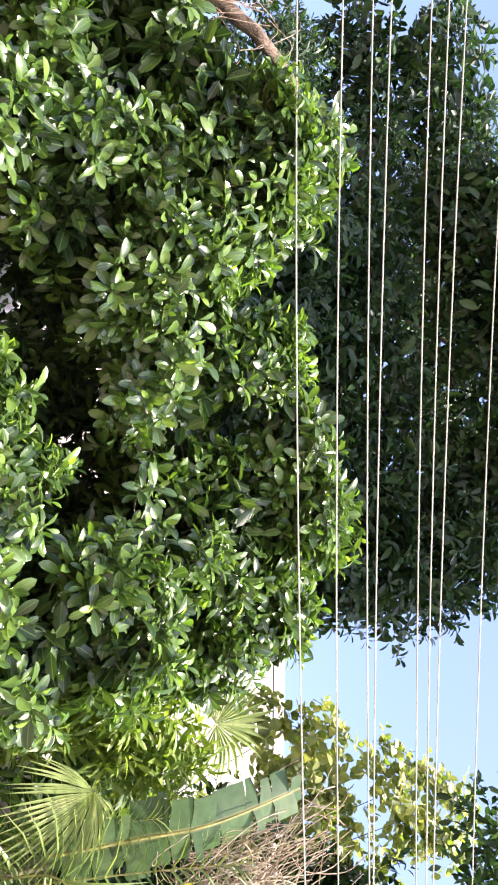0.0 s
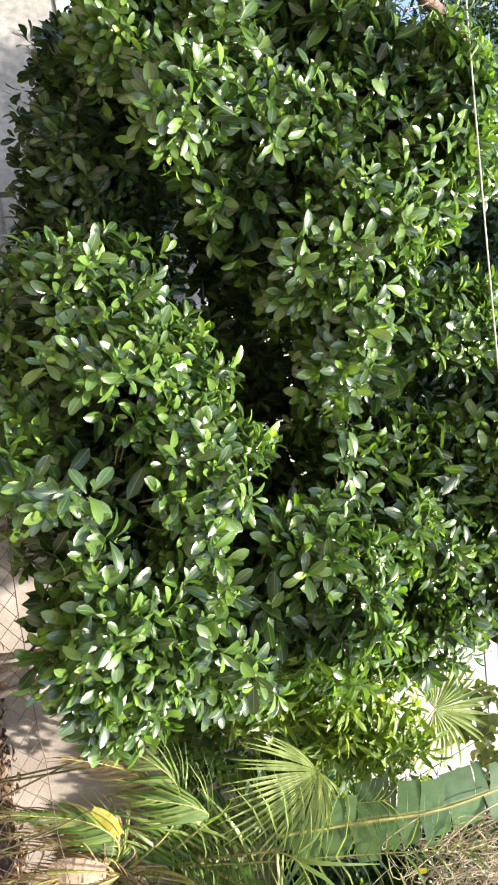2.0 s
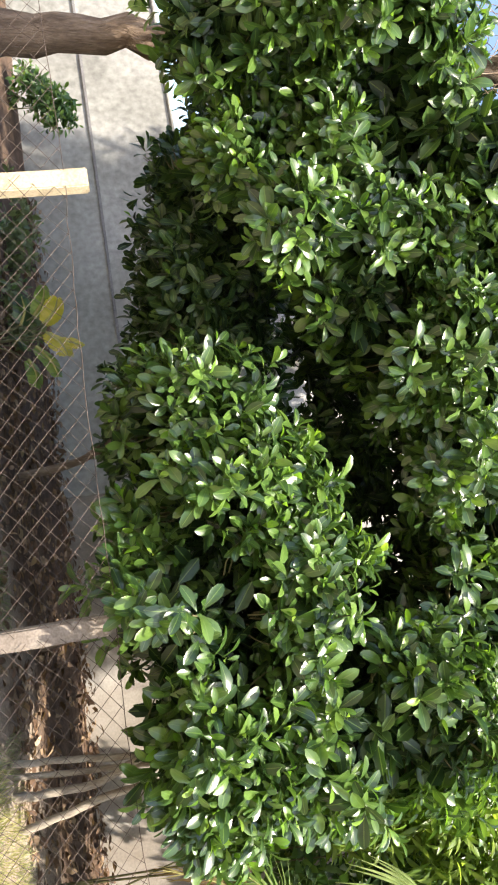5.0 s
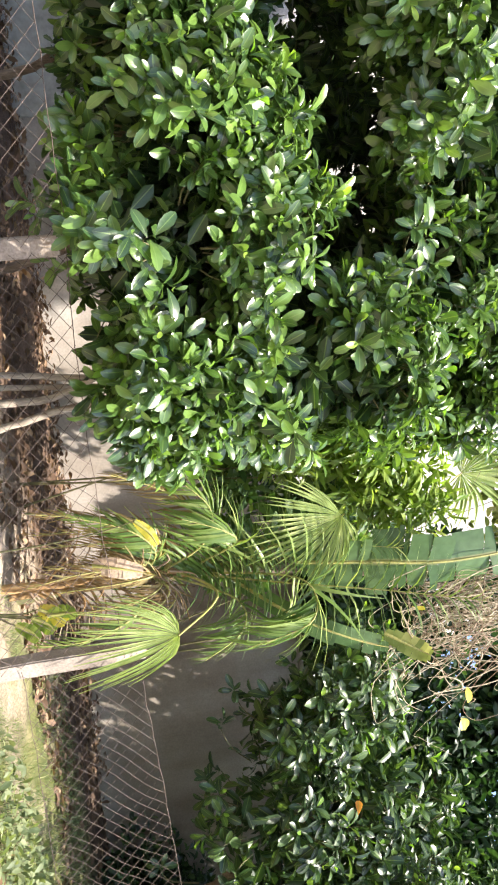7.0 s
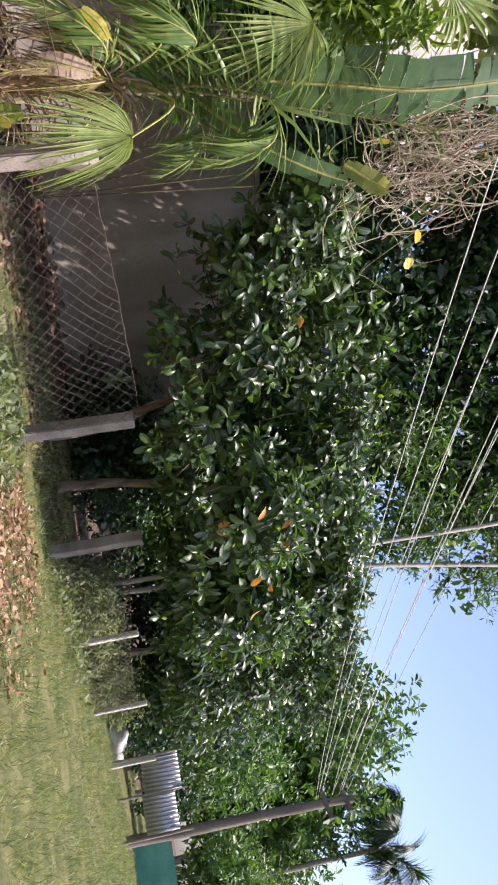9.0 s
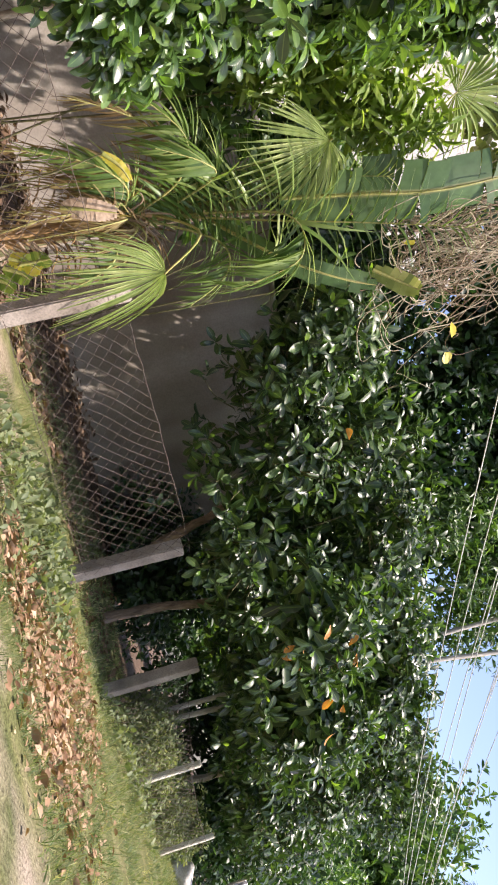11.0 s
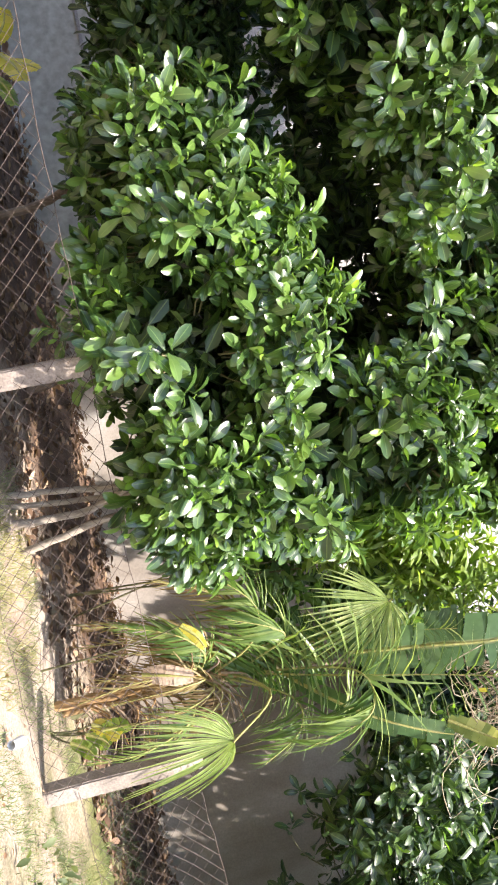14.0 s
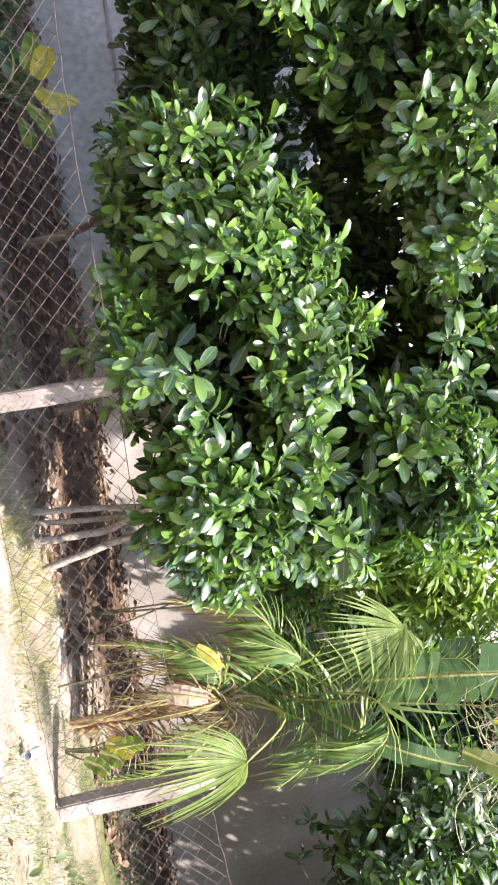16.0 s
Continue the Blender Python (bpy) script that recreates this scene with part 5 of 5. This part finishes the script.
def corrugated(a, b, z0, z1, mat, parent, name="sheet", wave=0.09):
    n = 64
    t = np.linspace(0, 1, n)
    L = math.dist(a, b)
    nx, ny = -(b[1] - a[1]) / L, (b[0] - a[0]) / L
    off = 0.022 * np.sin(t * L / wave * 2 * np.pi)
    x, y = a[0] + (b[0] - a[0]) * t + nx * off, a[1] + (b[1] - a[1]) * t + ny * off
    v = np.concatenate([np.stack([x, y, np.full(n, z)], -1) for z in (z0, z1)])
    i = np.arange(n - 1)
    ob = put_mesh(name, v, np.stack([i, i + 1, n + i + 1, n + i], -1), mat, parent)
    ob.modifiers.new("thick", "SOLIDIFY").thickness = 0.006
    return ob


gate = empty("corrugated_gate", (18.0, 9.1, 0))
tagged(gate, "leaning corrugated zinc sheet gate on poles", "gate")
corrugated((17.67, 9.85), (18.05, 9.15), 0.62, 1.48, M_ZINC, gate)
corrugated((18.05, 9.13), (18.45, 8.4), 0.55, 1.30, M_ZINC, gate)
for x, y in ((17.62, 9.85), (18.06, 9.15), (18.45, 8.35)):
    limb(gate, [(x, y, -0.1), (x + 0.02, y, 0.8), (x, y, 1.6)], 0.035, 0.03, M_PALEBARK, "post", 6, 6)
teal = slab("teal_sheet_fence", (22.0, 10.15), (22.9, 8.3), 0.0, 1.05, 0.03, M_TEAL)
tagged(teal, "teal-green painted sheet fence by the pole", "sheet fence")
for x, y, s in ((17.3, 10.3, 0.34), (17.9, 10.15, 0.2)):
    bm = bmesh.new()
    bmesh.ops.create_icosphere(bm, subdivisions=3, radius=s)
    for v in bm.verts:
        v.co += v.co * 0.5 * noise.noise(v.co * 4 + Vector((x, y, 0)))
        v.co.z = max(v.co.z * 0.9, -s * 0.4)
        v.co += Vector((x, y, s * 0.35))
    tagged(part("stone", bm, M_STONE, smooth=True), "pale rough boulder in the grass", "stone", "boulders")

# ---- ground cover ----
def on_ground(n, xr, yr):
    x, y = rng.uniform(*xr, n), rng.uniform(*yr, n)
    return np.stack([x, y, ground_z(x, y)], -1)


def grass(name, label, p, size, mat=M_GRASS, lean=0.5):
    n = len(p)
    a = rng.normal(scale=lean, size=(n, 3))
    a[:, 2] = 1
    v, f, uv = leaf_cloud(GRASS, p, a, rng.normal(size=(n, 3)) + (0, 0, 0.2), size * rng.uniform(0.5, 1.3, n))
    tagged(put_mesh(name, v, f, mat, None, "", True, uv), label, "grass", kind="stuff")


def clumped(n, xr, yr, cut=0.05, scale=0.9):
    p = on_ground(n * 3, xr, yr)
    k = np.array([noise.noise((q[0] * scale, q[1] * scale, 9)) for q in p])
    return p[k > cut][:n]


grass("grass", "short mixed green and dry grass by the fence", clumped(32000, (4.0, 22.0), (2.5, 10.0), -0.2), 0.095)
grass("dry_grass", "dry straw-coloured grass tufts on dirt", clumped(24000, (-3.0, 5.5), (3.6, 8.0), 0.0, 1.3), 0.06)
tuft = clumped(1100, (0.2, 1.7), (5.9, 7.7), 0.0, 1.6)
grass("grass_tuft", "soft dry grass tuft below the fence", tuft, 0.11, M_STRAW)


grass("grass_clumps", "longer grass clumps among the short grass", clumped(9000, (4.5, 22.0), (2.5, 10.0), 0.12, 1.7), 0.125, M_GRASS, 0.8)
grass("straw_clumps", "dry bleached grass clumps by the fence", clumped(6500, (4.5, 22.0), (2.5, 10.0), 0.16, 2.3), 0.115, M_STRAW, 0.9)


def litter(name, label, p, size=0.11, mat=M_DRY):
    n = len(p)
    p = p + np.stack([0 * p[:, 0], 0 * p[:, 0], rng.uniform(0.005, 0.05, n)], -1)
    a = rng.normal(size=(n, 3)) * (1, 1, 0.25)
    v, f, uv = leaf_cloud(OVAL, p, a, rng.normal(scale=0.5, size=(n, 3)) + (0, 0, 1), size * rng.uniform(0.6, 1.4, n))
    tagged(put_mesh(name, v, f, mat, None, "", True, uv), label, "leaf litter", kind="stuff")


def under(x0, x1, n, y0=0.15, y1=4.5):
    x = rng.uniform(x0, x1, n)
    y = fence_y(x) + y0 + rng.random(n) ** 1.4 * (y1 - y0)
    return np.stack([x, y, ground_z(x, y)], -1)


litter("leaf_litter", "brown dry leaves in the shade under the trees", np.concatenate([under(-5.0, -0.4, 1700), under(-0.4, 6.0, 2200, 1.6, 5.4), under(-6.0, -0.4, 1000, 3.0, 5.9), under(6.0, 10.0, 700, 0.4)]), 0.11, M_SHADELITTER)
foot = np.stack([rng.uniform(-8.0, 7.0, 1500), 12.0 - np.abs(rng.normal(scale=0.35, size=1500)), np.zeros(1500)], -1)
foot[:, 2] = ground_z(foot[:, 0], foot[:, 1]) + np.abs(rng.normal(scale=0.06, size=1500)) * (foot[:, 1] > 11.7)
litter("drifted_leaves", "dry leaves drifted against the foot of the wall", foot, 0.12, M_SHADELITTER)
litter("leaf_heap", "heap of pink-brown fallen leaves in the sun", np.concatenate([np.array([4.9, 4.9, 0]) + rng.normal(size=(2200, 3)) * (0.6, 0.6, 0.0), np.array([6.1, 6.1, 0]) + rng.normal(size=(1600, 3)) * (0.6, 0.45, 0.0)]), 0.085)
litter("leaf_pile", "small red-brown pile of dry leaves", np.array([-0.1, 8.4, 0.03]) + rng.normal(size=(260, 3)) * (0.22, 0.2, 0.04), 0.12)
litter("scattered_leaves", "scattered dry leaves on the dirt", on_ground(500, (-2, 6), (3.8, 6.6)), 0.05)


def weed(x, y, r, n, label):
    w = empty("weed", (x, y, 0))
    tagged(w, label, "weed", "weeds by the fence")
    z = float(ground_z(x, y))
    p = np.array([x, y, 0.05]) + rng.normal(size=(n, 3)) * (r, r * 0.6, 0.0)
    p[:, 2] = rng.uniform(0.03, 0.24, n) * np.clip(1.3 - np.hypot(p[:, 0] - x, p[:, 1] - y) / (2 * r), 0.2, 1) + z
    a = rng.normal(size=(n, 3)) + (0, 0, 0.7)
    v, f, uv = leaf_cloud(OVAL, p, a, rng.normal(scale=0.4, size=(n, 3)) + (0, -0.2, 1), 0.085 * rng.uniform(0.6, 1.4, n))
    tagged(put_mesh("foliage", v, f, M_WEED, w, "", True, uv), kind="stuff")
    pieces = [tube([(q[0], q[1], z - 0.05), (q[0], q[1], q[2])], 0.004, 3) for q in p[::6]]
    tagged(put_mesh("stalk_mass", *joined(pieces), M_STEM, w), kind="stuff")


weed(4.75, 5.9, 0.45, 420, "low green leafy weed on the dirt")
weed(4.0, 6.35, 0.4, 330, "low green leafy weed on the dirt")
weed(3.5, 5.5, 0.45, 200, "low green leafy weed on the dirt")
weed(4.9, 6.9, 0.3, 260, "low green leafy weed by the wire net")
weed(5.35, 6.6, 0.3, 240, "low green leafy weed by the post")
weed(9.0, 7.4, 0.5, 260, "low green weeds by the far posts")
weed(10.4, 7.6, 0.6, 300, "low green weeds by the far posts")
weed(-1.6, 5.6, 0.2, 60, "small weed at the fence")

# white plastic pipe end lying on the dirt
pc, pw = Vector((1.82, 5.65, 0.06)), Vector((0.15, 0.6, 0.25)).normalized()
n_ = 20
ring = [(r * 0.62, h * 0.62) for r, h in ((0.052, 0), (0.055, 0.01), (0.055, 0.16), (0.066, 0.165), (0.066, 0.23), (0.058, 0.235), (0.048, 0.20), (0.046, 0.01))]
q_ = pw.to_track_quat("Z", "Y").to_matrix()
V = [pc + q_ @ Vector((r * math.cos(2 * math.pi * k / n_), r * math.sin(2 * math.pi * k / n_), h)) for r, h in ring for k in range(n_)]
Fc = np.array([(i * n_ + k, i * n_ + (k + 1) % n_, ((i + 1) % 8) * n_ + (k + 1) % n_, ((i + 1) % 8) * n_ + k) for i in range(8) for k in range(n_)])
tagged(put_mesh("pipe_piece", V, Fc, M_PVC), "short white plastic pipe piece lying on dirt", "pipe")

# yellow-leaved plant at the near bay
bed = empty("yellow_leaf_plant", (-4.0, 8.3, 0))
tagged(bed, "broad-leaved plant with large yellow and green leaves", "plant")
for k, (tip, end, w, mat) in enumerate([((-3.95, 8.1, 0.72), (-3.62, 8.0, 0.92), 0.13, M_YELLOW), ((-4.05, 8.1, 0.70), (-4.3, 8.0, 0.88), 0.12, M_YELLOW), ((-3.8, 8.1, 0.6), (-3.4, 8.0, 0.8), 0.10, M_LIMELEAF),
                                        ((-3.7, 8.2, 0.5), (-3.35, 8.1, 0.55), 0.10, M_LIMELEAF), ((-3.9, 8.2, 0.8), (-3.75, 8.1, 1.08), 0.09, M_YELLOW), ((-4.1, 8.2, 0.45), (-4.4, 8.1, 0.5), 0.12, M_DEEP),
                                        ((-3.9, 8.1, 0.4), (-3.8, 7.9, 0.42), 0.12, M_DEEP), ((-4.2, 8.2, 0.6), (-4.5, 8.1, 0.75), 0.10, M_LIMELEAF)]):
    limb(bed, [(-4.0, 8.3, -0.03), ((-4.0 + tip[0]) / 2, 8.25, tip[2] * 0.6), tip], 0.012, 0.007, M_STEM, "stalk", 5, 8)
    broad_leaf(bed, [tip, ((tip[0] + end[0]) / 2, (tip[1] + end[1]) / 2, (tip[2] + end[2]) / 2 + 0.04), end], w, mat, (0, -0.8, 0.6), 12, 0.0)
shrub("garden_shrub", "small green shrub in front of the sunlit wall", (-9.0, 10.9, 0.2), [(-9.0, 10.9, 1.15, 0.42, 0.35, 0.4), (-9.4, 10.9, 0.8, 0.4, 0.35, 0.4)], 160, OVAL, [M_MIDLEAF, M_LIMELEAF], 6, 0.12)

for x, y in ((9.4, 10.6), (15.8, 12.4), (9.3, 11.7), (10.6, 12.2), (12.2, 12.6), (14.2, 12.8), (8.5, 11.3), (8.9, 11.0), (16.9, 11.8), (18.4, 12.0), (20.0, 11.9), (21.6, 12.0), (23.4, 11.6)):
    shrub("understory_shrub", "dark shaded shrub under the trees", (x, y, 0), [(x, y, 0.9, 0.9, 0.7, 0.9), (x + 0.6, y + 0.3, 1.4, 0.8, 0.7, 0.8)], 260, OVAL, [M_DARKLEAF, M_MIDLEAF], 7, 0.15, inner=500)

for x, y in ((10.4, 8.7), (11.6, 8.9), (12.8, 9.2), (14.0, 9.5), (15.2, 9.9), (11.0, 9.4)):
    shrub("roadside_weeds", "low sunlit green weedy growth by the far posts", (x, y, 0), [(x, y, 0.30, 0.75, 0.5, 0.36), (x + 0.5, y + 0.2, 0.45, 0.6, 0.45, 0.45)], 200, OVAL, [M_WEED, M_GRASS], 7, 0.12, floor=0.02, inner=200, stems=2)
for x in (9.8, 10.6, 11.5, 12.4, 13.3, 14.3):
    y = float(fence_y(x)) + 0.35
    shrub("roadside_weeds", "olive and straw-coloured weeds standing along the far posts", (x, y, 0), [(x, y, 0.25, 0.55, 0.3, 0.3), (x + 0.35, y + 0.25, 0.45, 0.45, 0.25, 0.35)], 120, LANCE, [M_WEED, M_STRAW], 6, 0.11, floor=0.02, inner=120, stems=2)
for x, y, r in ((-6.2, 9.6, 0.5), (-5.4, 9.9, 0.45), (-4.9, 9.2, 0.35), (-7.1, 10.2, 0.5)):
    shrub("garden_weeds", "low leafy green weeds at the foot of the wall", (x, y, 0), [(x, y, 0.22, r, 0.35, 0.28), (x + 0.3, y + 0.1, 0.42, r * 0.7, 0.3, 0.28)], 130, OVAL, [M_WEED, M_MIDLEAF], 6, 0.11, floor=0.02, inner=120, stems=2)
